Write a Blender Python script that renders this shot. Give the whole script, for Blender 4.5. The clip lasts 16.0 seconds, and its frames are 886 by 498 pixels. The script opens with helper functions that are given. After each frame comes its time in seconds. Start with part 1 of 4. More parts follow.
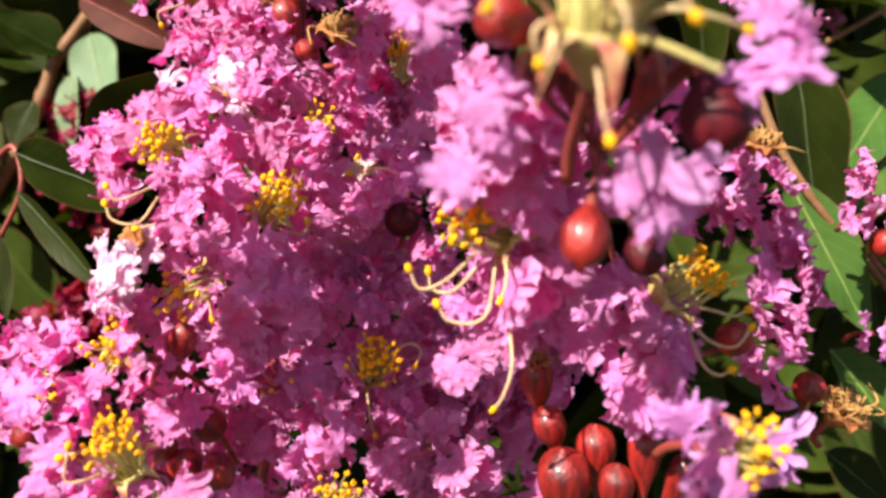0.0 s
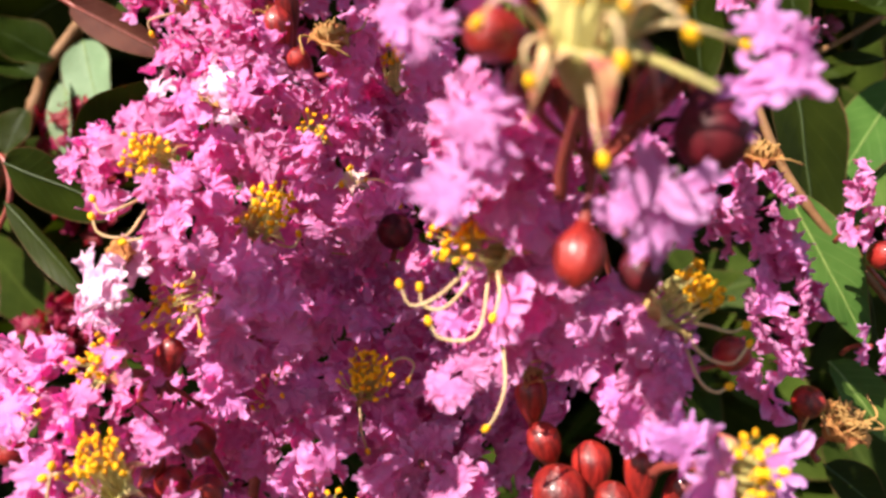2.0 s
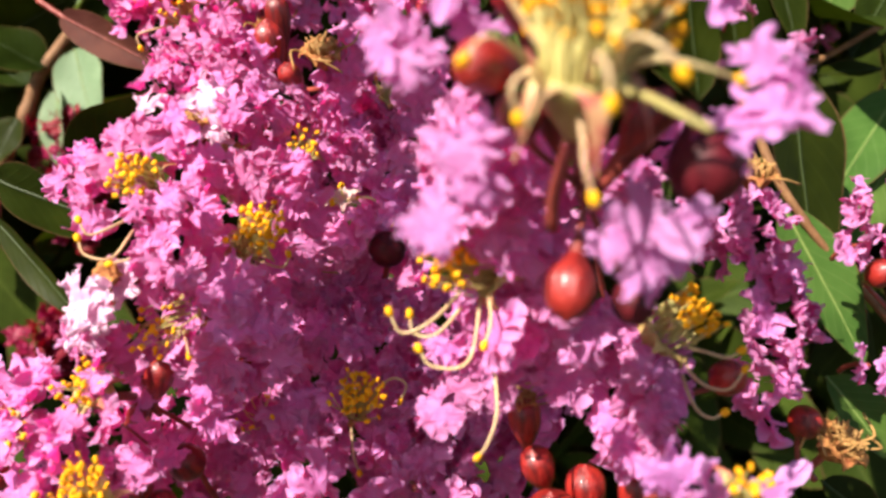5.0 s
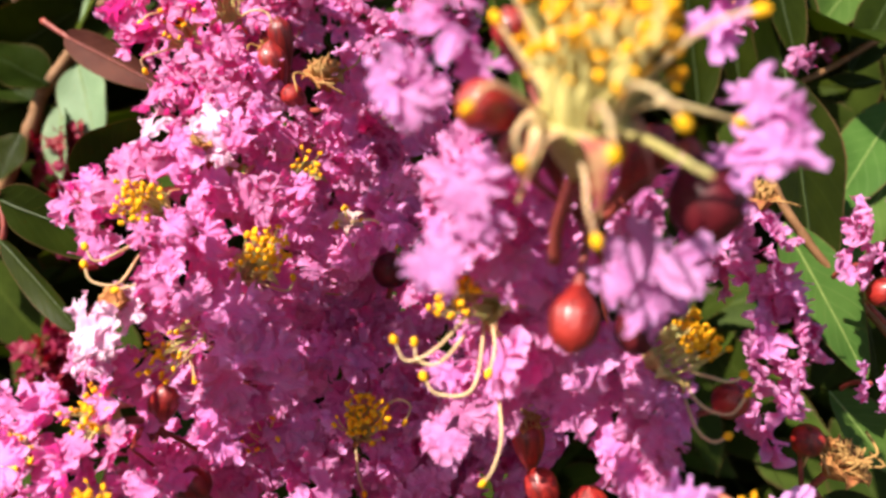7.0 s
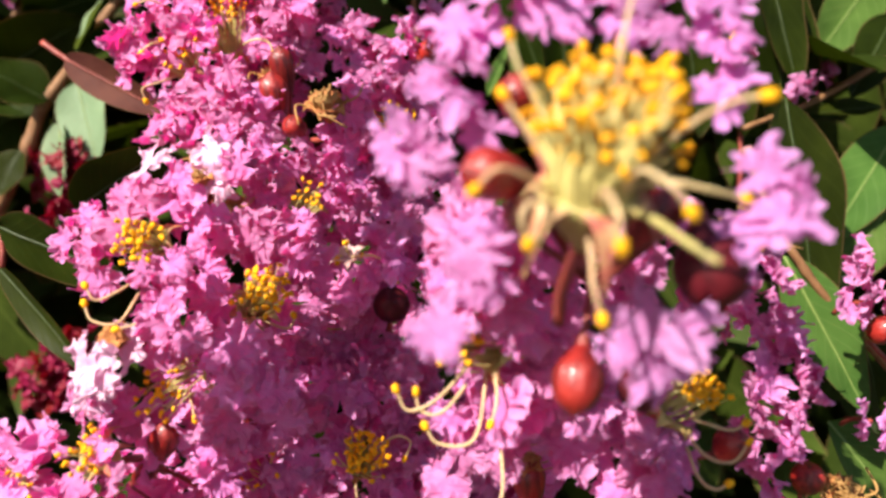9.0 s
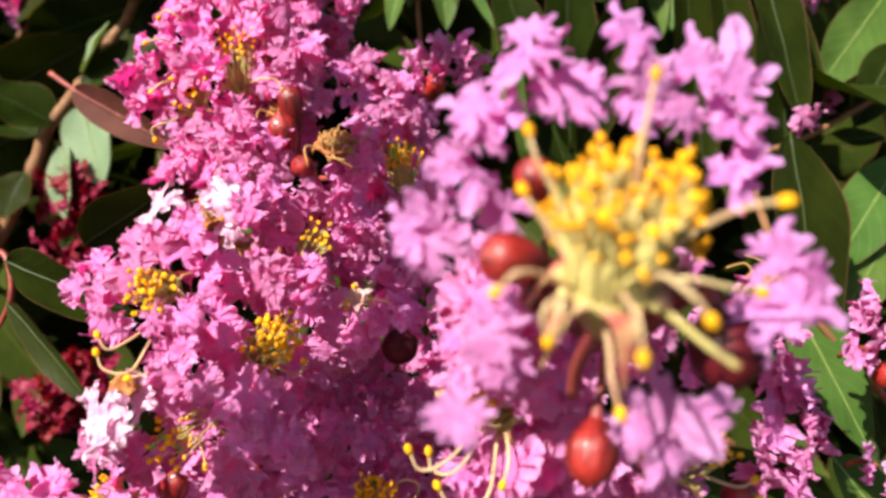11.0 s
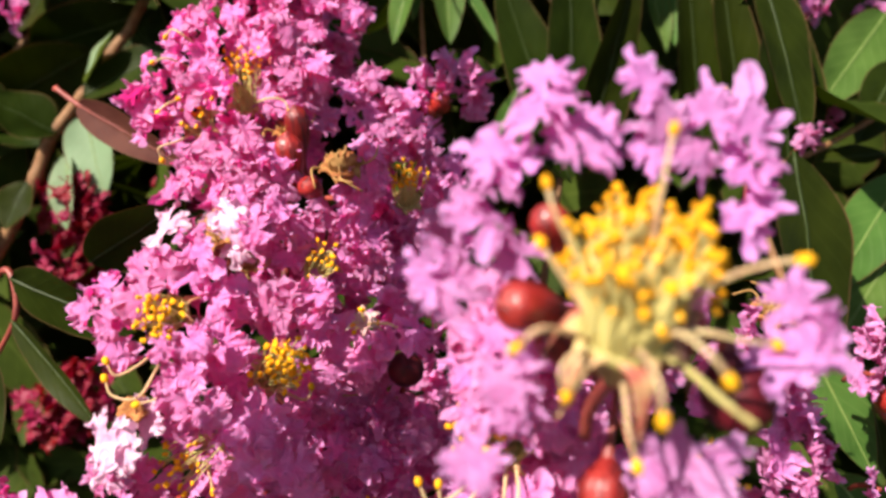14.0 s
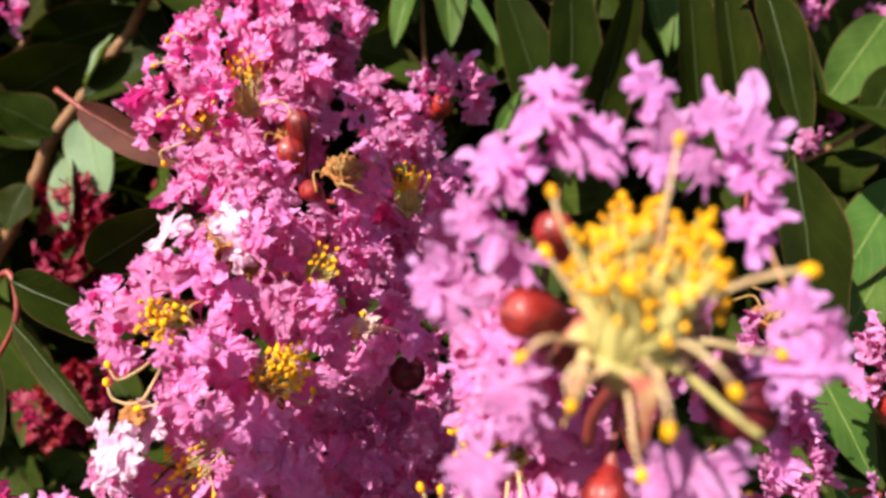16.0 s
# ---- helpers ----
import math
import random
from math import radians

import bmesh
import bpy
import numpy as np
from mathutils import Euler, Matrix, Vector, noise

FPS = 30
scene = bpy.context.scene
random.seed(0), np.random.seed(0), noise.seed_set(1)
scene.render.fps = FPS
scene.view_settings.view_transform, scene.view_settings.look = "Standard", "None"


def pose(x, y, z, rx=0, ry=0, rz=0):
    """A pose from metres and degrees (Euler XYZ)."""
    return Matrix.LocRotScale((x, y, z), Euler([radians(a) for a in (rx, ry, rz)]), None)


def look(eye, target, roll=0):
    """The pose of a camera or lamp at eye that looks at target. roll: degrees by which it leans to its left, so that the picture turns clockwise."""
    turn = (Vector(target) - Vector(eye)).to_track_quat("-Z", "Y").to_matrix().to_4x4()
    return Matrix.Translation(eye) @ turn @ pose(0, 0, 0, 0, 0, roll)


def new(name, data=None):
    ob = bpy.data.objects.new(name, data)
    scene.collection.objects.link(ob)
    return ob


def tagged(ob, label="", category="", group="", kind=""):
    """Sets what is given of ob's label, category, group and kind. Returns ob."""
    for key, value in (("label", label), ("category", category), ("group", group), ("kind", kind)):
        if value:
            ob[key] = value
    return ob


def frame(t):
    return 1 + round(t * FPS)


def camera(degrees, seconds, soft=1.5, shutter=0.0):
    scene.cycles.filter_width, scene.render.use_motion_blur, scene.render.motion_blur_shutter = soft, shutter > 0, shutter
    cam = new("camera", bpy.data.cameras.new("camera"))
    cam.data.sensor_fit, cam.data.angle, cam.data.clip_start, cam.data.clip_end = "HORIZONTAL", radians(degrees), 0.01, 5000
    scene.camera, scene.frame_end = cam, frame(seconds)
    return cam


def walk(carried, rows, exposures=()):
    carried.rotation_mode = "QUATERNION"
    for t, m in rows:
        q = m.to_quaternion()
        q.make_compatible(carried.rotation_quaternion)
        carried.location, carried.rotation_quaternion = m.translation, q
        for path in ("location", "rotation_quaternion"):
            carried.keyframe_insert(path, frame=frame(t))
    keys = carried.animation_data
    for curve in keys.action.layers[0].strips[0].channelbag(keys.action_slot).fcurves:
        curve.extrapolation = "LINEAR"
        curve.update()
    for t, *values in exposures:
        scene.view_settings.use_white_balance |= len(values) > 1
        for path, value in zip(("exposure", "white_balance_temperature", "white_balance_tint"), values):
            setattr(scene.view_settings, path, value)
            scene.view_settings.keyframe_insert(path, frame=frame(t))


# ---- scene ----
cam = camera(63.8, 16.0, soft=3.0)
METRES, EYE, TILT, LEAN, TURN = 0.036, 1.3, -12.0, 0.0, 0.0
ROWS = [
    (0.0, 0.0, 0.0, 0.0, 0.0, 0.0, -0.0),
    (0.5, 0.0086, 0.0097, -0.0019, -0.12, -0.04, -0.02),
    (1.0, 0.0127, 0.0217, 0.0086, -0.22, 0.01, -0.09),
    (1.5, 0.019, 0.0425, 0.0287, -0.11, 0.29, -0.08),
    (2.0, 0.0255, 0.0603, 0.0482, -0.18, 0.32, 0.04),
    (2.5, 0.0355, 0.0721, 0.0665, -0.25, 0.28, 0.13),
    (3.0, 0.043, 0.084, 0.0986, -0.35, 0.4, 0.12),
    (5.5, 0.0589, 0.1095, 0.1744, -0.36, 0.3, 0.1),
    (6.0, 0.0611, 0.0961, 0.2004, -0.46, 0.61, -0.07),
    (6.5, 0.0577, 0.0944, 0.2232, -0.37, 0.69, 0.05),
    (7.0, 0.0476, 0.0852, 0.2565, -0.22, 0.61, 0.46),
    (7.5, 0.0405, 0.0828, 0.302, -0.24, 0.58, 0.62),
    (8.0, 0.0406, 0.0841, 0.3597, -0.39, 0.64, 0.42),
    (8.5, 0.0352, 0.0883, 0.3961, -0.43, 0.66, 0.29),
    (9.0, 0.0271, 0.0898, 0.4551, -0.44, 0.69, 0.15),
    (9.5, 0.0123, 0.0835, 0.5217, -0.5, 0.74, 0.14),
    (10.0, -0.0013, 0.0797, 0.5903, -0.5, 0.82, 0.02),
    (12.5, -0.0595, 0.0446, 0.8024, -0.67, 0.78, -0.14),
    (13.0, -0.062, 0.0447, 0.8217, -0.8, 0.75, -0.18),
    (13.5, -0.0754, 0.047, 0.8298, -0.77, 0.69, -0.13),
    (14.0, -0.0884, 0.0508, 0.8411, -0.78, 0.77, -0.3),
    (14.5, -0.0921, 0.0539, 0.8453, -0.89, 0.76, -0.38),
    (15.0, -0.097, 0.0523, 0.8388, -0.94, 0.57, -0.28),
    (15.5, -0.1031, 0.0479, 0.8456, -0.93, 0.65, -0.32),
    (16.0, -0.1072, 0.0464, 0.8631, -0.9, 0.82, -0.45),
]
cam.data.dof.use_dof, cam.data.dof.focus_distance, cam.data.dof.aperture_fstop = True, 0.150, 15.0
walk(cam, [(t, pose(0, 0, EYE, TILT, LEAN, TURN) @ pose(METRES * x, METRES * y, METRES * z, 90 + pitch, roll, yaw)) for t, x, y, z, yaw, pitch, roll in ROWS],
     exposures=[(0.0, 1.65), (9.0, 1.58), (16.0, 1.46)])

# ---- light: clear day, high sun from behind the walker's left shoulder ----
SUN_WAY = Vector((-0.50, -0.50, 0.705)).normalized()
world = bpy.data.worlds.new("sky")
scene.world = world
world.use_nodes = True
wn, wl = world.node_tree.nodes, world.node_tree.links
sky = wn.new("ShaderNodeTexSky")
sky.sky_type, sky.sun_disc = "NISHITA", False
sky.sun_elevation = math.asin(SUN_WAY.z)
sky.sun_rotation = math.atan2(SUN_WAY.x, SUN_WAY.y)
wl.new(sky.outputs[0], wn["Background"].inputs[0])
wn["Background"].inputs[1].default_value = 0.044
sun = new("sun", bpy.data.lights.new("sun", "SUN"))
sun.data.energy, sun.data.angle, sun.data.color = 4.25, radians(0.53), (1.0, 0.905, 0.81)
sun.matrix_world = look(SUN_WAY * 5 + Vector((0, 0, 1.3)), (0, 0, 1.3))

MM = 0.001


def pt(x, y, z):
    """A place in millimetres from the first eye, level axes."""
    return Vector((x * MM, y * MM, EYE + z * MM))


# ---- materials ----
def nodes_of(name):
    m = bpy.data.materials.new(name)
    m.use_nodes = True
    return m, m.node_tree.nodes, m.node_tree.links


def ramp(n, l, source, stops):
    r = n.new("ShaderNodeValToRGB")
    while len(r.color_ramp.elements) < len(stops):
        r.color_ramp.elements.new(0.5)
    for e, (p, c) in zip(r.color_ramp.elements, stops):
        e.position, e.color = p, (*c, 1)
    l.new(source, r.inputs[0])
    return r.outputs[0]


def noise_tex(n, l, scale, detail=3, coord=None, rough=0.55):
    t = n.new("ShaderNodeTexNoise")
    t.inputs["Scale"].default_value, t.inputs["Detail"].default_value, t.inputs["Roughness"].default_value = scale, detail, rough
    if coord is None:
        coord = n.new("ShaderNodeTexCoord").outputs["Object"]
    l.new(coord, t.inputs["Vector"])
    return t.outputs["Fac"]


def blend(n, l, fac, a, b, how="MIX"):
    m = n.new("ShaderNodeMix")
    m.data_type, m.blend_type = "RGBA", how
    for s, v in ((m.inputs[0], fac), (m.inputs[6], a), (m.inputs[7], b)):
        if isinstance(v, bpy.types.NodeSocket):
            l.new(v, s)
        elif isinstance(v, (int, float)):
            s.default_value = v
        else:
            s.default_value = (*v, 1)
    return m.outputs[2]


def bump(n, l, height, strength, dist):
    b = n.new("ShaderNodeBump")
    b.inputs["Strength"].default_value, b.inputs["Distance"].default_value = strength, dist
    l.new(height, b.inputs["Height"])
    return b.outputs[0]


def math_node(n, l, op, a, b=0.0):
    m = n.new("ShaderNodeMath")
    m.operation = op
    for s, v in ((m.inputs[0], a), (m.inputs[1], b)):
        if isinstance(v, bpy.types.NodeSocket):
            l.new(v, s)
        else:
            s.default_value = v
    return m.outputs[0]


def thin_surface(n, l, colour, glow, share, normal, rough, spec=0.35):
    """Sheet of tissue: part of the light is thrown back, part comes through."""
    p = n["Principled BSDF"]
    p.inputs["Roughness"].default_value = rough
    p.inputs["Specular IOR Level"].default_value = spec
    l.new(colour, p.inputs["Base Color"])
    t = n.new("ShaderNodeBsdfTranslucent")
    l.new(glow, t.inputs["Color"])
    mx = n.new("ShaderNodeMixShader")
    mx.inputs[0].default_value = share
    l.new(p.outputs[0], mx.inputs[1])
    l.new(t.outputs[0], mx.inputs[2])
    l.new(mx.outputs[0], n["Material Output"].inputs["Surface"])
    if normal is not None:
        l.new(normal, p.inputs["Normal"])
        l.new(normal, t.inputs["Normal"])


def petal_material(name, low, high, rim, through_tint, share=0.34):
    m, n, l = nodes_of(name)
    uv = n.new("ShaderNodeUVMap").outputs[0]
    sep = n.new("ShaderNodeSeparateXYZ")
    l.new(uv, sep.inputs[0])
    info = n.new("ShaderNodeObjectInfo")
    patch = noise_tex(n, l, 3.2, 4)
    veins = n.new("ShaderNodeTexNoise")
    mp = n.new("ShaderNodeMapping")
    mp.inputs["Scale"].default_value = (46, 2.2, 1)
    l.new(uv, mp.inputs[0])
    l.new(mp.outputs[0], veins.inputs["Vector"])
    veins.inputs["Scale"].default_value, veins.inputs["Detail"].default_value = 1.0, 3
    body = blend(n, l, ramp(n, l, patch, [(0.3, (0, 0, 0)), (0.72, (1, 1, 1))]), low, high)
    body = blend(n, l, math_node(n, l, "MULTIPLY", math_node(n, l, "POWER", sep.outputs[1], 3.5), 0.65), body, rim)
    body = blend(n, l, 0.16, body, ramp(n, l, veins.outputs["Fac"], [(0.35, (0.5, 0.45, 0.5)), (0.65, (1, 1, 1))]), "MULTIPLY")
    hsv = n.new("ShaderNodeHueSaturation")
    l.new(body, hsv.inputs["Color"])
    l.new(math_node(n, l, "ADD", math_node(n, l, "MULTIPLY", info.outputs["Random"], 0.03), 0.485), hsv.inputs["Hue"])
    l.new(math_node(n, l, "ADD", math_node(n, l, "MULTIPLY", info.outputs["Random"], -0.3), 1.1), hsv.inputs["Value"])
    fine = noise_tex(n, l, 26, 3)
    height = math_node(n, l, "ADD", math_node(n, l, "MULTIPLY", veins.outputs["Fac"], 0.35), math_node(n, l, "MULTIPLY", fine, 0.6))
    thin_surface(n, l, hsv.outputs[0], blend(n, l, 1.0, hsv.outputs[0], through_tint, "MULTIPLY"), share, bump(n, l, height, 0.5, 0.0004), 0.5)
    return m


PETAL = petal_material("pink_petal", (0.75, 0.18, 0.51), (0.80, 0.33, 0.70), (0.84, 0.48, 0.81), (1.0, 0.095, 0.40), 0.52)
LILAC = petal_material("lilac_petal", (0.68, 0.23, 0.58), (0.75, 0.35, 0.74), (0.79, 0.45, 0.81), (1.0, 0.20, 0.58), 0.5)
FADED = petal_material("faded_petal", (0.82, 0.42, 0.66), (0.85, 0.58, 0.75), (0.88, 0.72, 0.81), (1.0, 0.7, 0.8))
ROSE = petal_material("rose_petal", (0.80, 0.14, 0.42), (0.85, 0.26, 0.55), (0.90, 0.46, 0.70), (1.0, 0.7, 0.85))
CRIMSON = petal_material("crimson_petal", (0.20, 0.002, 0.017), (0.29, 0.005, 0.034), (0.34, 0.012, 0.06), (1.0, 0.2, 0.4), 0.35)


def tissue(name, stops, scale, rough=0.5, spec=0.4, relief=0.25, share=0.15, drift=0.25, coat=0.0, streak=1.0):
    """Matt or glossy plant tissue with blotches, fine grain and a shade of its own for each piece."""
    m, n, l = nodes_of(name)
    info = n.new("ShaderNodeObjectInfo")
    mp = n.new("ShaderNodeMapping")
    mp.inputs["Scale"].default_value = (1, 1, streak)
    l.new(n.new("ShaderNodeTexCoord").outputs["Object"], mp.inputs[0])
    blot = noise_tex(n, l, scale, 4, mp.outputs[0])
    col = ramp(n, l, blot, stops)
    hsv = n.new("ShaderNodeHueSaturation")
    l.new(col, hsv.inputs["Color"])
    l.new(math_node(n, l, "ADD", math_node(n, l, "MULTIPLY", info.outputs["Random"], -drift), 1 + drift / 2), hsv.inputs["Value"])
    nrm = bump(n, l, noise_tex(n, l, scale * 5, 2, mp.outputs[0]), relief, 0.0003)
    thin_surface(n, l, hsv.outputs[0], hsv.outputs[0], share, nrm, rough, spec)
    n["Principled BSDF"].inputs["Coat Weight"].default_value = coat
    n["Principled BSDF"].inputs["Coat Roughness"].default_value = 0.14
    return m


ANTHER = tissue("yellow_anther", [(0.3, (0.74, 0.30, 0.004)), (0.7, (0.86, 0.46, 0.010))], 11, 0.7, 0.2, 0.6, 0.1)
FILAMENT = tissue("pale_filament", [(0.3, (0.60, 0.50, 0.15)), (0.7, (0.72, 0.65, 0.26))], 4, 0.45, 0.4, 0.15, 0.25)
CUP = tissue("cream_green_calyx", [(0.3, (0.52, 0.42, 0.12)), (0.7, (0.64, 0.57, 0.22))], 5, 0.5, 0.4, 0.5, 0.4)
SEPAL = tissue("tan_sepal", [(0.42, (0.46, 0.13, 0.09)), (0.62, (0.60, 0.48, 0.20))], 1.6, 0.5, 0.35, 0.3, 0.15)
# Browner copy of the calyx colour: shade on these cups is in the colour.
SHADED_CUP = tissue("olive_brown_shaded_calyx", [(0.3, (0.30, 0.20, 0.07)), (0.7, (0.48, 0.34, 0.12))], 5, 0.5, 0.35, 0.4, 0.1)
BLUSH = tissue("blush_calyx", [(0.3, (0.66, 0.36, 0.34)), (0.7, (0.78, 0.58, 0.52))], 5, 0.5, 0.4, 0.3, 0.3)
STRAND = tissue("tan_pink_filament", [(0.3, (0.60, 0.36, 0.22)), (0.7, (0.74, 0.60, 0.30))], 120, 0.45, 0.4, 0.15, 0.3)
CLAW = tissue("pink_claw", [(0.3, (0.62, 0.20, 0.26)), (0.7, (0.80, 0.42, 0.44))], 5, 0.45, 0.4, 0.15, 0.25)
BUD = tissue("glossy_red_bud", [(0.34, (0.07, 0.004, 0.004)), (0.50, (0.23, 0.012, 0.009)), (0.72, (0.36, 0.024, 0.015))], 3.6, 0.42, 0.5, 0.8, 0.03, 0.45, 0.22, 0.16)
# Darker maroon than the bud red, with the capsules' shade in the colour.
SHADED_MAROON = tissue("dark_maroon_shaded_capsule", [(0.3, (0.030, 0.002, 0.004)), (0.7, (0.085, 0.006, 0.010))], 4.0, 0.5, 0.25, 0.2, 0.0, 0.4, 0.05, 0.12)
STALK = tissue("red_brown_stalk", [(0.3, (0.14, 0.022, 0.018)), (0.7, (0.30, 0.06, 0.04))], 300, 0.45, 0.4, 0.3, 0.03)
BARK = tissue("brown_bark", [(0.3, (0.12, 0.055, 0.022)), (0.7, (0.25, 0.13, 0.055))], 240, 0.65, 0.3, 0.7, 0.0)
DRIED = tissue("dried_brown_flower", [(0.3, (0.28, 0.08, 0.03)), (0.7, (0.48, 0.24, 0.07))], 6, 0.7, 0.25, 0.6, 0.1)
RIB = tissue("pale_green_midrib", [(0.3, (0.10, 0.16, 0.035)), (0.7, (0.17, 0.23, 0.06))], 300, 0.5, 0.3, 0.2, 0.1)
DARK_RIB = tissue("green_midrib", [(0.3, (0.022, 0.036, 0.007)), (0.7, (0.036, 0.056, 0.011))], 300, 0.5, 0.3, 0.2, 0.1)
STRAW = tissue("straw_filament", [(0.3, (0.34, 0.17, 0.05)), (0.7, (0.52, 0.32, 0.11))], 500, 0.55, 0.3, 0.2, 0.2)


def leaf_material(name, dark, light, vein, rough=0.5, share=0.2, edge=(0.10, 0.06, 0.025)):
    m, n, l = nodes_of(name)
    uv = n.new("ShaderNodeUVMap").outputs[0]
    sep = n.new("ShaderNodeSeparateXYZ")
    l.new(uv, sep.inputs[0])
    along, across = sep.outputs[0], math_node(n, l, "ABSOLUTE", math_node(n, l, "SUBTRACT", sep.outputs[1], 0.5))
    slant = math_node(n, l, "SUBTRACT", along, math_node(n, l, "MULTIPLY", across, 0.55))
    saw = math_node(n, l, "ABSOLUTE", math_node(n, l, "SUBTRACT", math_node(n, l, "FRACT", math_node(n, l, "MULTIPLY", slant, 9.0)), 0.5))
    side = ramp(n, l, saw, [(0.0, (1, 1, 1)), (0.09, (0, 0, 0))])
    mid = ramp(n, l, across, [(0.008, (1, 1, 1)), (0.03, (0, 0, 0))])
    both = blend(n, l, 1.0, mid, blend(n, l, 0.35, (0, 0, 0), side), "LIGHTEN")
    info = n.new("ShaderNodeObjectInfo")
    isle = n.new("ShaderNodeNewGeometry").outputs["Random Per Island"]
    blot = noise_tex(n, l, 70, 4)
    body = blend(n, l, ramp(n, l, blot, [(0.3, (0, 0, 0)), (0.7, (1, 1, 1))]), dark, light)
    body = blend(n, l, math_node(n, l, "MULTIPLY", both, 0.55), body, vein)
    body = blend(n, l, ramp(n, l, across, [(0.478, (0, 0, 0)), (0.492, (1, 1, 1))]), body, edge)
    hsv = n.new("ShaderNodeHueSaturation")
    l.new(body, hsv.inputs["Color"])
    l.new(math_node(n, l, "ADD", math_node(n, l, "MULTIPLY", isle, 0.5), 0.72), hsv.inputs["Value"])
    l.new(math_node(n, l, "ADD", math_node(n, l, "MULTIPLY", info.outputs["Random"], 0.03), 0.485), hsv.inputs["Hue"])
    height = math_node(n, l, "SUBTRACT", math_node(n, l, "MULTIPLY", noise_tex(n, l, 700, 2), 0.35), both)
    thin_surface(n, l, hsv.outputs[0], blend(n, l, 1.0, hsv.outputs[0], (1.0, 1.0, 0.2), "MULTIPLY"), share, bump(n, l, height, 0.3, 0.0006), rough, 0.06)
    return m


# Leaf greens by how lit each leaf looks: shade and sun in the colours.
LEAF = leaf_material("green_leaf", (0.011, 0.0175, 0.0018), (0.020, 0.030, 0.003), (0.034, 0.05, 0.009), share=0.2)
# Lighter copy of green_leaf: lifts the dark depths of the shrub by colour.
LIFTED_LEAF = leaf_material("lifted_shrub_leaf", (0.020, 0.034, 0.005), (0.036, 0.058, 0.008), (0.06, 0.085, 0.016), share=0.22)
# Paler copies for sunlit leaves, their light partly put into the colour.
PALE_LIT_LEAF = leaf_material("pale_green_lit_leaf", (0.038, 0.082, 0.014), (0.064, 0.122, 0.024), (0.16, 0.22, 0.065), 0.45)
GREY_LIT_LEAF = leaf_material("grey_green_lit_leaf", (0.15, 0.215, 0.115), (0.20, 0.275, 0.155), (0.27, 0.34, 0.205), 0.45)
RED_LEAF = leaf_material("bronze_leaf", (0.05, 0.018, 0.012), (0.09, 0.038, 0.022), (0.13, 0.06, 0.035), 0.55)
SOIL = tissue("dark_soil", [(0.3, (0.03, 0.022, 0.015)), (0.7, (0.07, 0.05, 0.035))], 12, 0.9, 0.2, 0.8, 0.0)


# ---- mesh kinds ----
def mesh_of(name, verts, faces, mats, uvs=None, slots=None):
    me = bpy.data.meshes.new(name)
    me.from_pydata([tuple(v) for v in verts], [], faces)
    for m in mats:
        me.materials.append(m)
    if uvs is not None:
        lay = me.uv_layers.new(name="UVMap")
        idx = np.empty(len(me.loops), dtype=np.int32)
        me.loops.foreach_get("vertex_index", idx)
        lay.data.foreach_set("uv", np.asarray(uvs, dtype=np.float32)[idx].ravel())
    if slots is not None:
        me.polygons.foreach_set("material_index", np.asarray(slots, dtype=np.int32))
    me.polygons.foreach_set("use_smooth", np.ones(len(me.polygons), dtype=bool))
    me.update()
    return me


def grid_faces(rows, cols, start=0, closed=False):
    out = []
    for i in range(rows - 1):
        for j in range(cols if closed else cols - 1):
            k = (j + 1) % cols
            out.append((start + i * cols + j, start + i * cols + k, start + (i + 1) * cols + k, start + (i + 1) * cols + j))
    return out


def tube(points, radii, sides=8):
    """Verts and faces of a tapering tube through the points, with closed ends."""
    pts = [Vector(p) for p in points]
    verts, up = [], None
    for i, p in enumerate(pts):
        d = (pts[min(i + 1, len(pts) - 1)] - pts[max(i - 1, 0)]).normalized()
        if up is None:
            up = d.orthogonal().normalized()
        up = (up - d * up.dot(d)).normalized()
        side = d.cross(up)
        for k in range(sides):
            a = 2 * math.pi * k / sides
            verts.append(p + (up * math.cos(a) + side * math.sin(a)) * radii[i])
    faces = grid_faces(len(pts), sides, 0, True)
    faces.append(tuple(range(sides - 1, -1, -1)))
    faces.append(tuple(range(len(verts) - sides, len(verts))))
    return verts, faces


def bend(points, steps=6):
    """A smooth line (Catmull-Rom) through a few places."""
    p = [Vector(q) for q in points]
    p = [2 * p[0] - p[1], *p, 2 * p[-1] - p[-2]]
    out = []
    for i in range(1, len(p) - 2):
        a, b, c, d = p[i - 1:i + 3]
        for k in range(steps):
            t = k / steps
            out.append(0.5 * (2 * b + (c - a) * t + (2 * a - 5 * b + 4 * c - d) * t * t + (3 * b - a - 3 * c + d) * t ** 3))
    out.append(p[-2])
    return out


def ball(radius_x, radius_y, radius_z, rows=8, cols=10, centre=(0, 0, 0)):
    v = []
    for i in range(rows + 1):
        a = math.pi * i / rows
        s = max(math.sin(a), 0.001)
        for j in range(cols):
            b = 2 * math.pi * j / cols
            v.append((centre[0] + radius_x * s * math.cos(b), centre[1] + radius_y * s * math.sin(b), centre[2] - radius_z * math.cos(a)))
    return v, grid_faces(rows + 1, cols, 0, True)


def join(*pieces):
    verts, faces, slots = [], [], []
    for (v, f), s in pieces:
        k = len(verts)
        verts += list(v)
        faces += [tuple(i + k for i in q) for q in f]
        slots += [s] * len(f)
    return verts, faces, slots


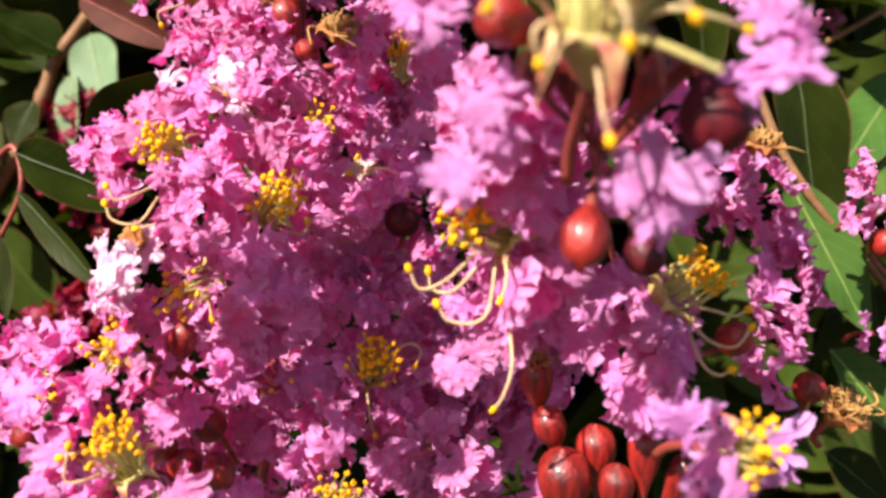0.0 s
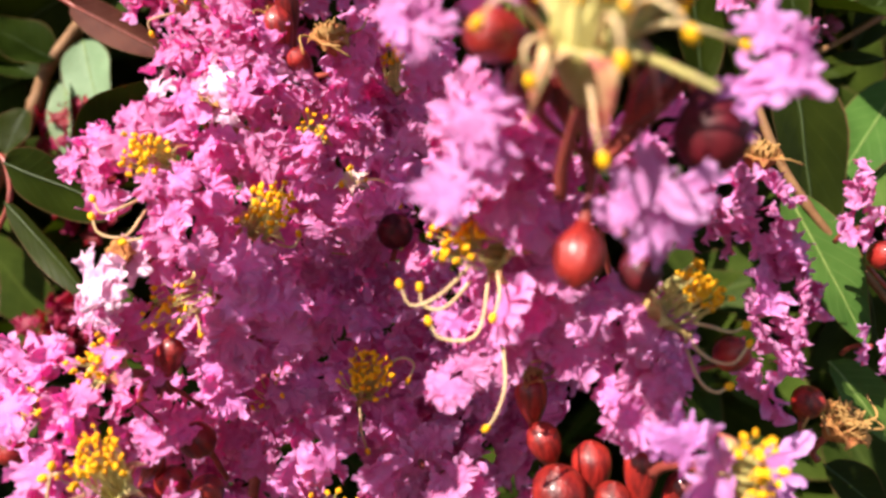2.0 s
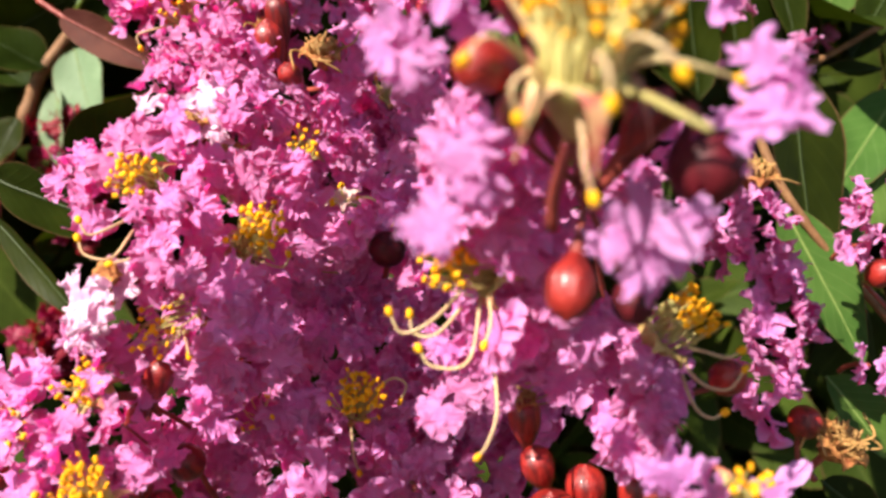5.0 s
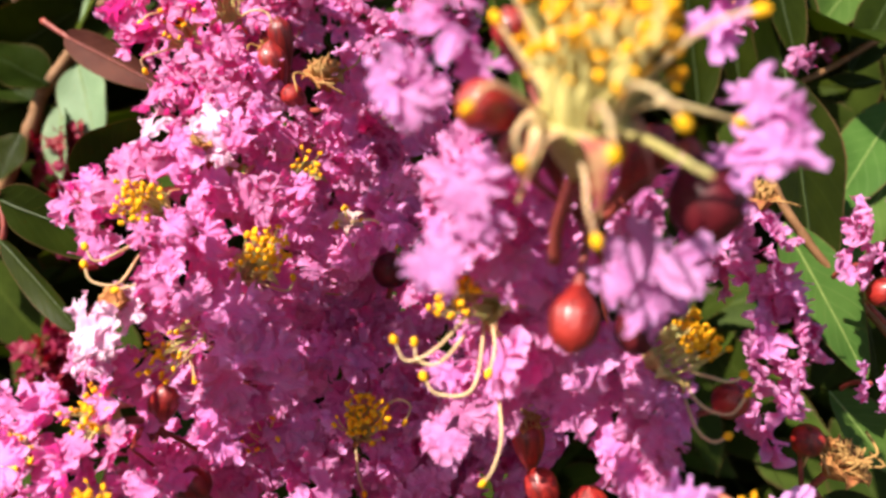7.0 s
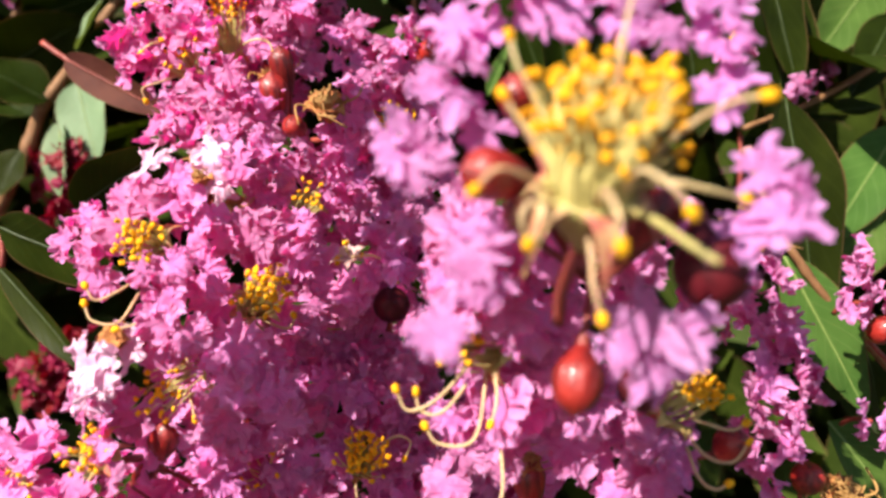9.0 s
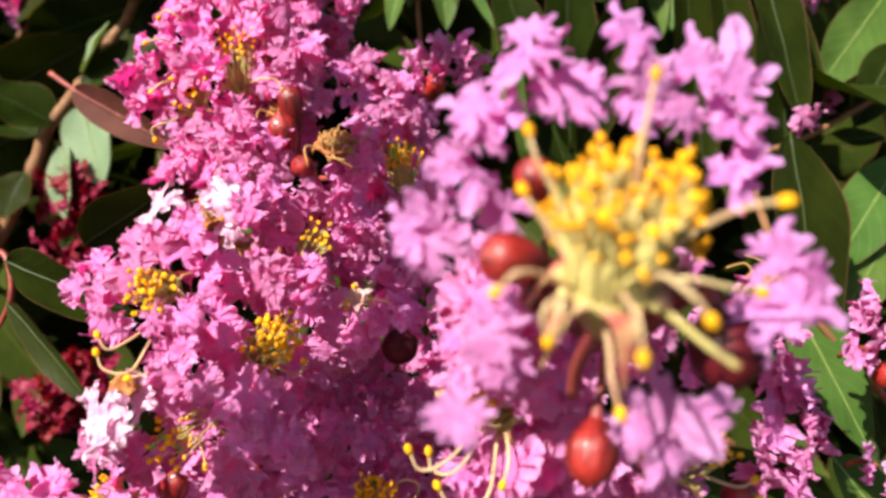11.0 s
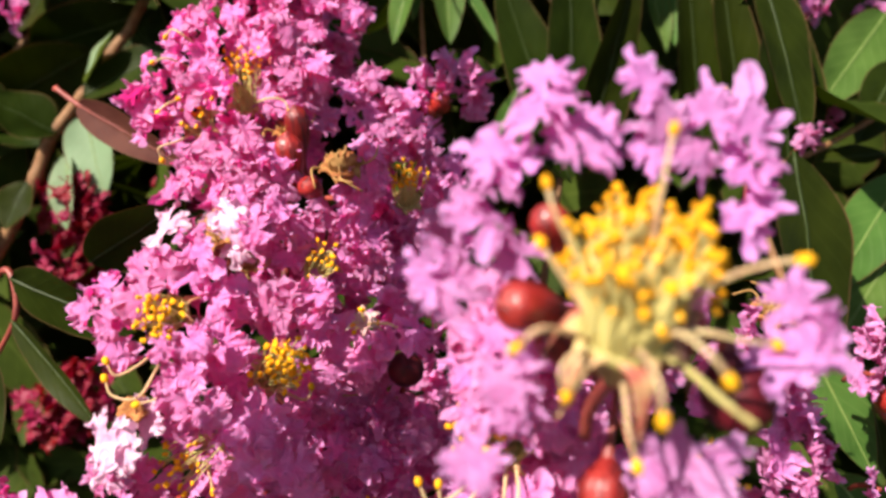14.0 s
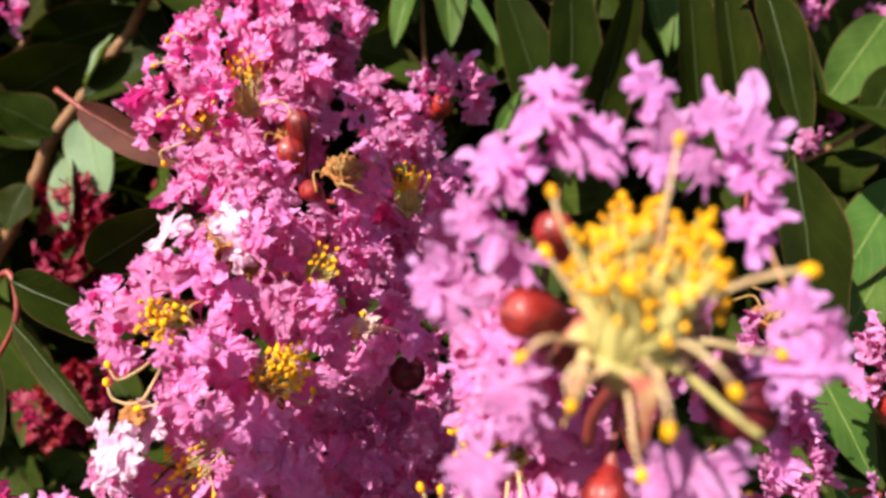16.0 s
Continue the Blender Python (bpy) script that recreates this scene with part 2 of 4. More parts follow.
def petal_mesh(seed, mat, nr=18, na=260, lobes=0.8, ruffle=1.0, fringe=24, notch=0.15):
    """Limb of a petal, 1 across: crape-like tissue, gathered into folds that deepen towards a scalloped, fringed margin. Its claw ends at the origin, it spreads along +x."""
    r0 = random.Random(seed)
    ph = [r0.uniform(0, 6.28) for _ in range(6)]
    spread = radians(r0.uniform(150, 174))
    cup, roll_x, roll_y = r0.uniform(-0.75, 0.55), r0.uniform(-0.7, 0.7), r0.uniform(-0.7, 0.7)
    verts, uvs = [], []
    off = Vector((seed * 3.7, seed * 1.3, seed * 0.7))
    for j in range(na):
        u = j / (na - 1)
        th = (u - 0.5) * 2 * spread
        ring = Vector((math.cos(th), math.sin(th), 0))
        wide = noise.noise(ring * 1.1 + off)
        lobe = 1.4 * abs(noise.noise(ring * 1.9 + off * 1.7)) - 0.34
        sway = noise.noise(ring * 2.4 + off * 0.9)
        fold = 8.7 * th + 4.5 * sway + ph[0]
        pleat = 19.0 * th + 6.0 * noise.noise(ring * 3.1 + off * 2.1) + ph[1]
        strong = 0.55 + 0.9 * abs(noise.noise(ring * 1.7 + off * 3.1))
        tooth = fringe * th * 0.5 + 3.0 * noise.noise(ring * 2.8 + off * 1.3) + ph[2]
        scallop = (1 - abs(math.sin(tooth)) ** 0.55) * (0.5 + abs(sway) * 1.6) + 0.45 * (1 - abs(math.sin(2.3 * tooth + ph[3])) ** 0.6)
        for i in range(nr):
            v = (i / (nr - 1)) ** 0.75
            big = 0.47 + 0.06 * math.cos(th) + 0.10 * wide + lobes * 0.22 * lobe * v ** 1.5 - notch * scallop * 0.5 * v ** 4
            x, y = big * v * ring.x, big * v * ring.y
            here = Vector((x, y, 0))
            q1 = noise.noise_vector(here * 2.3 + off)
            q2 = noise.noise_vector(here * 6.0 + off * 1.9)
            q3 = noise.noise_vector(here * 13.0 + off * 0.6)
            k = ruffle * min(1.0, v * 1.6)
            rim = ruffle * strong * v ** 3
            z = k * (0.20 * q1.z + 0.10 * q2.z + 0.035 * q3.z) + rim * (0.11 * math.sin(fold) + 0.045 * math.sin(pleat)) - ruffle * 0.10 * strong * v ** 5 * math.cos(fold * 0.5 + ph[4])
            z += cup * (x * x + y * y) + roll_x * y * y * 0.7 + roll_y * y * x * 0.7
            slip = rim * (0.085 * math.cos(fold + 0.8) + 0.034 * math.cos(pleat))
            verts.append((x + k * (0.11 * q1.x + 0.085 * q2.x + 0.035 * q3.x) - slip * ring.y, y + k * (0.11 * q1.y + 0.085 * q2.y + 0.035 * q3.y) + slip * ring.x, z))
            uvs.append((u, v))
    return mesh_of("petal", verts, grid_faces(na, nr), [mat], uvs)


PETALS = {"pink": [petal_mesh(s, PETAL) for s in range(1, 21)],
          "inner": [petal_mesh(s, PETAL, 10, 130) for s in range(21, 29)],
          "near": [petal_mesh(s, LILAC, 20, 230, 1.7, 0.46, 9, 0.45) for s in range(31, 43)],
          "white": [petal_mesh(s, FADED) for s in range(51, 55)],
          "rose": [petal_mesh(s, ROSE, ruffle=1.2) for s in range(61, 65)],
          "crimson": [petal_mesh(s, CRIMSON, 9, 70) for s in range(71, 75)]}

CLAW_MESH = mesh_of("claw", *tube(bend([(0, 0, 0), (0.35, 0, 0.5), (0.7, 0, 0.45), (1, 0, 0)], 3), [0.5] * 10, 6), [CLAW])


PEDICEL = mesh_of("stalk", *tube(bend([(0, 0, 0), (0.35, 0, 0.05), (0.7, 0.02, 0.02), (1, 0, -0.08)], 3), [0.055] * 10, 6), [STALK])


def stamen_mesh(seed, root, mid, tip, thick, anther):
    """One stamen from root over mid to tip: a thin thread and a plump two-lobed anther lying across its end."""
    r0 = random.Random(seed)
    line = bend([root, mid, tip], 5)
    v, f = tube(line, [thick * (1.35 - 0.85 * i / (len(line) - 1)) for i in range(len(line))], 5)
    pieces = [((v, f), 0)]
    lean = Euler((r0.uniform(-0.9, 0.9), r0.uniform(-0.9, 0.9), r0.uniform(0, 6))).to_matrix()
    for side in (-0.32, 0.32):
        av, af = ball(anther * 0.42, anther * 0.42, anther * 0.68, 6, 7, (side * anther, 0, 0))
        pieces.append((([Vector(tip) + lean @ (Vector(q) * (1 + 0.12 * noise.noise(Vector(q) * 4 / anther + Vector((seed, 0, 0))))) for q in av], af), 1))
    verts, faces, slots = join(*pieces)
    return mesh_of("stamen", verts, faces, [FILAMENT, ANTHER], slots=slots)


def calyx_mesh(mat, lobes=6, reach=0.75, ridge=0.06, flare=0.55, lobe=None, w=0.22, droop=0.42):
    """Ribbed cup, 1 across, opening along +z, with pointed lobes at its rim."""
    cols, rows = 36, 9
    v = []
    prof = [(0.05, -0.66), (0.12, -0.58), (0.25, -0.40), (0.39, -0.18), (0.48, 0.0), (0.50, 0.12), (0.44, 0.10), (0.34, -0.08), (0.05, -0.2)]
    for r, z in prof:
        for j in range(cols):
            a = 2 * math.pi * j / cols
            k = 1 + ridge * math.cos(lobes * 2 * a) * (1 if z > -0.55 else 0.3)
            v.append((r * k * math.cos(a), r * k * math.sin(a), z))
    cup = (v, grid_faces(rows, cols, 0, True))
    parts = [(cup, 0)]
    for i in range(lobes):
        a = 2 * math.pi * (i + 0.5) / lobes
        lv = []
        for s in range(6):
            t = s / 5
            rr, zz = 0.47 + reach * flare * t, 0.06 + 0.10 * math.sin(t * 2.6) - droop * flare * t * t
            half = w * (1 - t) ** 0.8 + 0.012
            for c, lift in ((-1, 0.05), (-0.5, 0.0), (0, -0.03), (0.5, 0.0), (1, 0.05)):
                lv.append((rr * math.cos(a) - c * half * math.sin(a), rr * math.sin(a) + c * half * math.cos(a), zz + lift * (1 - t)))
            for c in (1, 0, -1):
                lv.append((rr * math.cos(a) - c * half * math.sin(a), rr * math.sin(a) + c * half * math.cos(a), zz - 0.05 * (1 - t) - 0.01))
        parts.append(((lv, grid_faces(6, 8, 0, True)), 1))
    verts, faces, slots = join(*parts)
    return mesh_of("calyx", verts, faces, [mat, lobe or mat], slots=slots)


CALYX = {"pale": calyx_mesh(CUP, 6, 0.62, 0.05, 0.62, SEPAL, 0.20, 1.25), "blush": calyx_mesh(BLUSH, 6, 0.9, 0.05, 0.6, BLUSH, 0.16, 0.3), "cream": calyx_mesh(CUP, 6, 0.6, 0.05, 0.6, SEPAL, 0.14, 0.6), "olive_shaded": calyx_mesh(SHADED_CUP, 6, 0.6, 0.08, 0.4), "dried": calyx_mesh(DRIED, 6, 0.55, 0.08, 0.45)}


def part(name, me, parent, m=None, label=""):
    ob = new(name, me)
    ob.parent = parent
    if m is not None:
        ob.matrix_local = m
    if label:
        ob["label"] = label
    return ob


def frame_of(origin, x_way, z_way, sx=1.0, sy=None, sz=None):
    """Pose whose x runs along x_way and whose z leans to z_way."""
    x = Vector(x_way).normalized()
    z = Vector(z_way) - x * Vector(z_way).dot(x)
    z = z.normalized() if z.length > 1e-4 else x.orthogonal().normalized()
    y = z.cross(x)
    rot = Matrix((x, y, z)).transposed().to_4x4()
    sy, sz = sy or sx, sz or sx
    return Matrix.Translation(origin) @ rot @ Matrix.Diagonal((sx, sy, sz, 1))


def strand(name, places, thick, end, mats, parent, origin, label=""):
    """Long curved filament with or without an anther at its end."""
    line = bend([Vector(p) - origin for p in places], 6)
    n = len(line)
    tv, tf = tube(line, [thick * (1.15 - 0.4 * i / n) for i in range(n)], 7)
    pieces = [((tv, tf), 0)]
    if end > 0:
        way = (line[-1] - line[-3]).normalized()
        m = frame_of(line[-1], way.orthogonal(), way, 1)
        av, af = ball(end * 0.8, end * 0.62, end, 7, 9)
        pieces.append((([m @ Vector(q) for q in av], af), 1))
    verts, faces, slots = join(*pieces)
    return part(name, mesh_of(name, verts, faces, mats, slots=slots), parent, None, label)


BLOOMS = []


def outward(p):
    """The way from the axis of the cluster that a place belongs to."""
    if p.x < 0.003 and p.y > 0.122:
        axis = (-0.045, 0.172 + 0.42 * (p.z - EYE))
    else:
        axis = (0.028, 0.135)
    return Vector((p.x - axis[0], min(p.y - axis[1], -0.004), 0.006)).normalized()


def add_petal(ob, fz, c, width, kind, r0, cup_size=0.0):
    """A petal of the flower ob, its limb centred at c from the cup, with the claw that carries it where the cup has a size."""
    out = c.normalized() if c.length > 0.001 else fz.orthogonal().normalized()
    open_way = TO_EYE if kind == "near" else outward(ob.location + c) + TO_EYE * 0.3 + Vector((0, 0, 0.12))
    tilt = (fz * 0.4 + open_way + Vector((r0.uniform(-0.7, 0.7), r0.uniform(-0.7, 0.7), r0.uniform(-0.7, 0.7)))).normalized()
    spin = out + Vector((r0.uniform(-0.35, 0.35), r0.uniform(-0.35, 0.35), r0.uniform(-0.35, 0.35)))
    # the limb stands across its claw, turned to the open side of the cluster
    flat = spin - tilt * spin.dot(tilt) * 0.8
    join_at = c - flat.normalized() * width * 0.16
    p = part("petal", r0.choice(PETALS[kind]), ob, frame_of(join_at, flat, tilt, width * r0.uniform(0.92, 1.08)))
    root = (out * 0.42 + fz * 0.1) * cup_size * MM
    line = join_at - root
    if cup_size and line.length > 0.002:
        part("claw", CLAW_MESH, p, p.matrix_local.inverted() @ frame_of(root, line, fz, line.length, 0.0007, 0.0007))


def flower(place, face, size, tuft, petals, seed, kind="pink", cup="cream", cup_size=7.0, count=26, label="", longs=(), pistil=()):
    """One crape myrtle flower. place: the cup, mm. face: the way it opens. tuft: middle of its anthers, mm from the cup.
    petals: (x, y, z from the cup in mm, width in mm). longs: long outer stamens, each a run of places in mm from the cup."""
    r0 = random.Random(seed)
    origin = pt(*place)
    ob = new("crape_myrtle_flower")
    ob.location = origin
    tagged(ob, label or "pink crape myrtle flower with frilled petals and yellow stamens", "flower", "crape myrtle flowers")
    fz = Vector(face).normalized()
    twist = Matrix.Rotation(r0.uniform(0, 6), 4, "Z")
    if cup:
        part("calyx", CALYX[cup], ob, frame_of((0, 0, 0), fz.orthogonal(), fz, cup_size * MM) @ twist)
    for x, y, z, w in petals:
        c = Vector((x, y, z)) * MM
        if w < 12.5 or kind == "near":
            add_petal(ob, fz, c, w * MM, kind, r0, cup_size if cup else 0.0)
            continue
        # a broad gather: three petals that overlap
        for k in range(3):
            a = 2.1 * k + r0.uniform(0, 2.1)
            add_petal(ob, fz, c + Vector((math.cos(a), r0.uniform(-0.3, 0.3), math.sin(a))) * w * 0.27 * MM, w * 0.68 * MM, kind, r0, cup_size if cup and k == 0 else 0.0)
    if kind in ("pink", "rose"):
        BLOOMS.append((ob, fz, [origin + Vector(q[:3]) * MM for q in petals], origin + Vector(tuft) * MM if count else None))
    part("stalk", PEDICEL, ob, frame_of(-fz * (cup_size * 0.6 * MM if cup else 0.001), -fz * 0.6 + Vector((0, 0.8, -0.35)), (0, 0, 1), 0.016 if cup else 0.010))
    tv = Vector(tuft) * MM
    side = fz.orthogonal().normalized()
    other = fz.cross(side)
    near = count > 100
    count = count if near else int(count * 1.4)
    for i in range(count):
        a, q = i * 2.39996, math.sqrt((i + 0.5) / count)
        ring = side * math.cos(a) + other * math.sin(a)
        root = (ring * q * cup_size * (0.46 if near else 0.36) - fz * cup_size * 0.1) * MM
        tip = tv + (ring * q * size * (0.145 if near else 0.12) + fz * size * (r0.uniform(-0.09, 0.05) if near else 0) + Vector((r0.uniform(-1, 1), r0.uniform(-1, 1), r0.uniform(-1, 1))) * size * 0.05) * MM
        mid = (root + fz * (tip - root).dot(fz) * 0.55 if near else root.lerp(tip, 0.45) + (ring * q + fz) * cup_size * 0.1 * MM) + Vector((r0.uniform(-1, 1), r0.uniform(-1, 1), r0.uniform(-1, 1))) * 0.0003
        part("stamen", stamen_mesh(seed * 131 + i, root, mid, tip, 0.00021 if near else 0.00014, r0.uniform(0.00062, 0.00084) * (1.2 if near and i % 3 else 1.08)), ob)
    for run in longs:
        strand("long_stamen", [origin + Vector(q) * MM for q in run], 0.00027, 0.00086, [STRAND, ANTHER], ob, origin)
    if pistil:
        strand("pistil", [origin + Vector(q) * MM for q in pistil], 0.00042, 0.0, [CUP], ob, origin)
    return ob


TO_EYE = Vector((0.0, -0.95, 0.30))


def bud_mesh(seed, long, mat=None, ribs=6, top=0.62):
    """Seed capsule or closed bud, 1 across, tip along +z: narrow at its foot, widest at top, six panels between shallow seams and a small blunt point."""
    rows, cols = 20, 48
    v = []
    for i in range(rows + 1):
        t = i / rows
        z = (t - 0.5) * long
        if t < top:
            r = 0.16 + 0.34 * math.sin(0.5 * math.pi * t / top) ** 1.15
        else:
            r = 0.5 * math.sqrt(max(0.0, 1 - ((t - top) / (1 - top)) ** 2.3)) + 0.002
        for j in range(cols):
            a = 2 * math.pi * j / cols
            seam = abs(math.sin(ribs / 2 * a + 0.15 * math.sin(3 * t + seed)))
            k = 1 - 0.055 * math.exp(-(seam / 0.22) ** 2) * math.sin(math.pi * t) ** 0.5 - 0.02 * seam + 0.03 * noise.noise(Vector((math.cos(a), math.sin(a), t * 2 + seed)))
            v.append((r * k * math.cos(a), r * k * math.sin(a), z + (0.05 * long if i == rows else 0)))
    return mesh_of("capsule", v, grid_faces(rows + 1, cols, 0, True), [mat or BUD])


BUDS = [bud_mesh(1, 1.28, top=0.48), bud_mesh(2, 1.5, top=0.66), bud_mesh(3, 1.7), bud_mesh(4, 2.1, top=0.7), bud_mesh(5, 1.12, SHADED_MAROON, top=0.5)]


def bud(place, tip_way, width, shape, root, label="", stalk_mat=None):
    """Red bud on its stalk. root: where the stalk springs from, mm."""
    origin = pt(*place)
    ob = new("flower_bud")
    ob.location = origin
    tagged(ob, label or ("plump dark maroon seed capsule on a red stalk" if shape == 4 else "glossy dark red crape myrtle bud on a thin red stalk"), "flower bud", "crape myrtle buds")
    way = Vector(tip_way).normalized()
    part("capsule", BUDS[shape], ob, frame_of((0, 0, 0), way.orthogonal(), way, width * MM))
    long = (1.28, 1.5, 1.7, 2.1, 1.12)[shape]
    foot = -way * width * long * 0.46 * MM
    end = pt(*root) - origin
    line = bend([foot * 0.9, foot * 1.5 + end * 0.05, foot * 0.7 + end * 0.55, end], 5)
    n = len(line)
    v, f = tube(line, [(0.17 - 0.085 * min(i / 5, 1)) * width * MM for i in range(n)], 8)
    part("stalk", mesh_of("stalk", v, f, [STALK]), ob)
    return ob


def spent(place, face, width, seed, root):
    """Withered flower: an open dry cup full of curled brown threads."""
    r0 = random.Random(seed)
    origin = pt(*place)
    ob = new("withered_flower")
    ob.location = origin
    tagged(ob, "withered brown crape myrtle flower with curled dry stamens", "flower", "withered flowers")
    fz = Vector(face).normalized()
    base = frame_of((0, 0, 0), fz.orthogonal(), fz, width * MM)
    part("calyx", CALYX["dried"], ob, base)
    pieces = []
    for i in range(34):
        a, q = i * 2.4, math.sqrt((i + 0.5) / 34) * 0.36
        x, y = q * math.cos(a), q * math.sin(a)
        line = bend([(x, y, -0.05), (x * 1.2, y * 1.2, 0.2), (x * 1.1 + r0.uniform(-.2, .2), y * 1.1 + r0.uniform(-.2, .2), 0.34), (x + r0.uniform(-.2, .2), y + r0.uniform(-.2, .2), 0.22)], 3)
        pieces.append((tube(line, [0.022] * len(line), 5), 0))
        pieces.append((ball(0.045, 0.04, 0.05, 4, 6, line[-1]), 1))
    verts, faces, slots = join(*pieces)
    part("dry_stamen_tuft", mesh_of("dry_stamen_tuft", verts, faces, [STRAW, DRIED], slots=slots), ob, base)
    for i in range(4):
        a = r0.uniform(0, 6)
        line = bend([(0.4 * math.cos(a), 0.4 * math.sin(a), 0), (0.9 * math.cos(a), 0.9 * math.sin(a), 0.25), (1.2 * math.cos(a + 0.5), 1.2 * math.sin(a + 0.5), r0.uniform(-0.2, 0.4))], 4)
        v, f = tube(line, [0.03] * len(line), 5)
        part("dry_thread", mesh_of("dry_thread", v, f, [STRAW]), ob, base)
    end = pt(*root) - origin
    line = bend([-fz * width * 0.55 * MM, -fz * width * 0.9 * MM + end * 0.2, end], 5)
    v, f = tube(line, [0.09 * width * MM] * len(line), 7)
    part("stalk", mesh_of("stalk", v, f, [STALK]), ob)
    return ob


def leaf_verts(long, wide, fold, droop, wave, seed, rows=17, cols=9):
    """Blade along +x from its foot, midrib sunk, sides folded up, margin wavy."""
    v, uv = [], []
    for i in range(rows):
        t = i / (rows - 1)
        half = 0.5 * wide * (math.sin(math.pi * t ** 0.85) ** 0.72 * (1 - 0.18 * t) + 0.004)
        for j in range(cols):
            c = (j / (cols - 1) - 0.5) * 2
            z = fold * abs(c) ** 1.2 * half * 2 - droop * long * t * t + wave * half * 2 * abs(c) ** 2 * math.sin(9 * t + seed + c)
            v.append((long * t, c * half, z + 0.02 * wide * noise.noise(Vector((t * 5, c * 2, seed)))))
            uv.append((t, 0.5 + c / 2))
    return v, grid_faces(rows, cols), uv


def branch(name, label, places, thick, leaves, mat=None, category="branch"):
    """Twig through places (mm) with its leaves: (foot xyz, tip xyz, face xyz, width, material, fold, droop)."""
    origin = pt(*places[0])
    ob = new(name)
    ob.location = origin
    tagged(ob, label, category)
    line = bend([pt(*p) - origin for p in places], 8)
    n = len(line)
    line = [p + Vector((noise.noise(p * 90), noise.noise(p * 90 + Vector((5, 0, 0))), noise.noise(p * 90 + Vector((0, 7, 0))))) * thick * 0.2 * MM for p in line]
    v, f = tube(line, [thick * MM * (0.5 - 0.18 * i / n + (0.09 if i % 8 == 0 else 0)) for i in range(n)], 10)
    part("stem", mesh_of("stem", v, f, [mat or BARK]), ob)
    for k, (foot, tip, face, wide, lm, fold, droop) in enumerate(leaves):
        a, b = pt(*foot) - origin, pt(*tip) - origin
        lv, lf, uv = leaf_verts((b - a).length, wide * MM, fold, droop, 0.05, k * 1.7 + thick)
        leaf = part("leaf", mesh_of("leaf", lv, lf, [lm], uv), ob, frame_of(a, b - a, face))
        spine = [Vector(lv[9 * i + 4]) for i in range(17)]
        rv, rf = tube(spine, [(0.00042 - 0.00032 * i / 16) * (1 if wide > 12 else 0.7) for i in range(17)], 6)
        part("midrib", mesh_of("midrib", rv, rf, [STALK if lm is RED_LEAF else DARK_RIB if lm is LEAF else RIB]), leaf)
    return ob



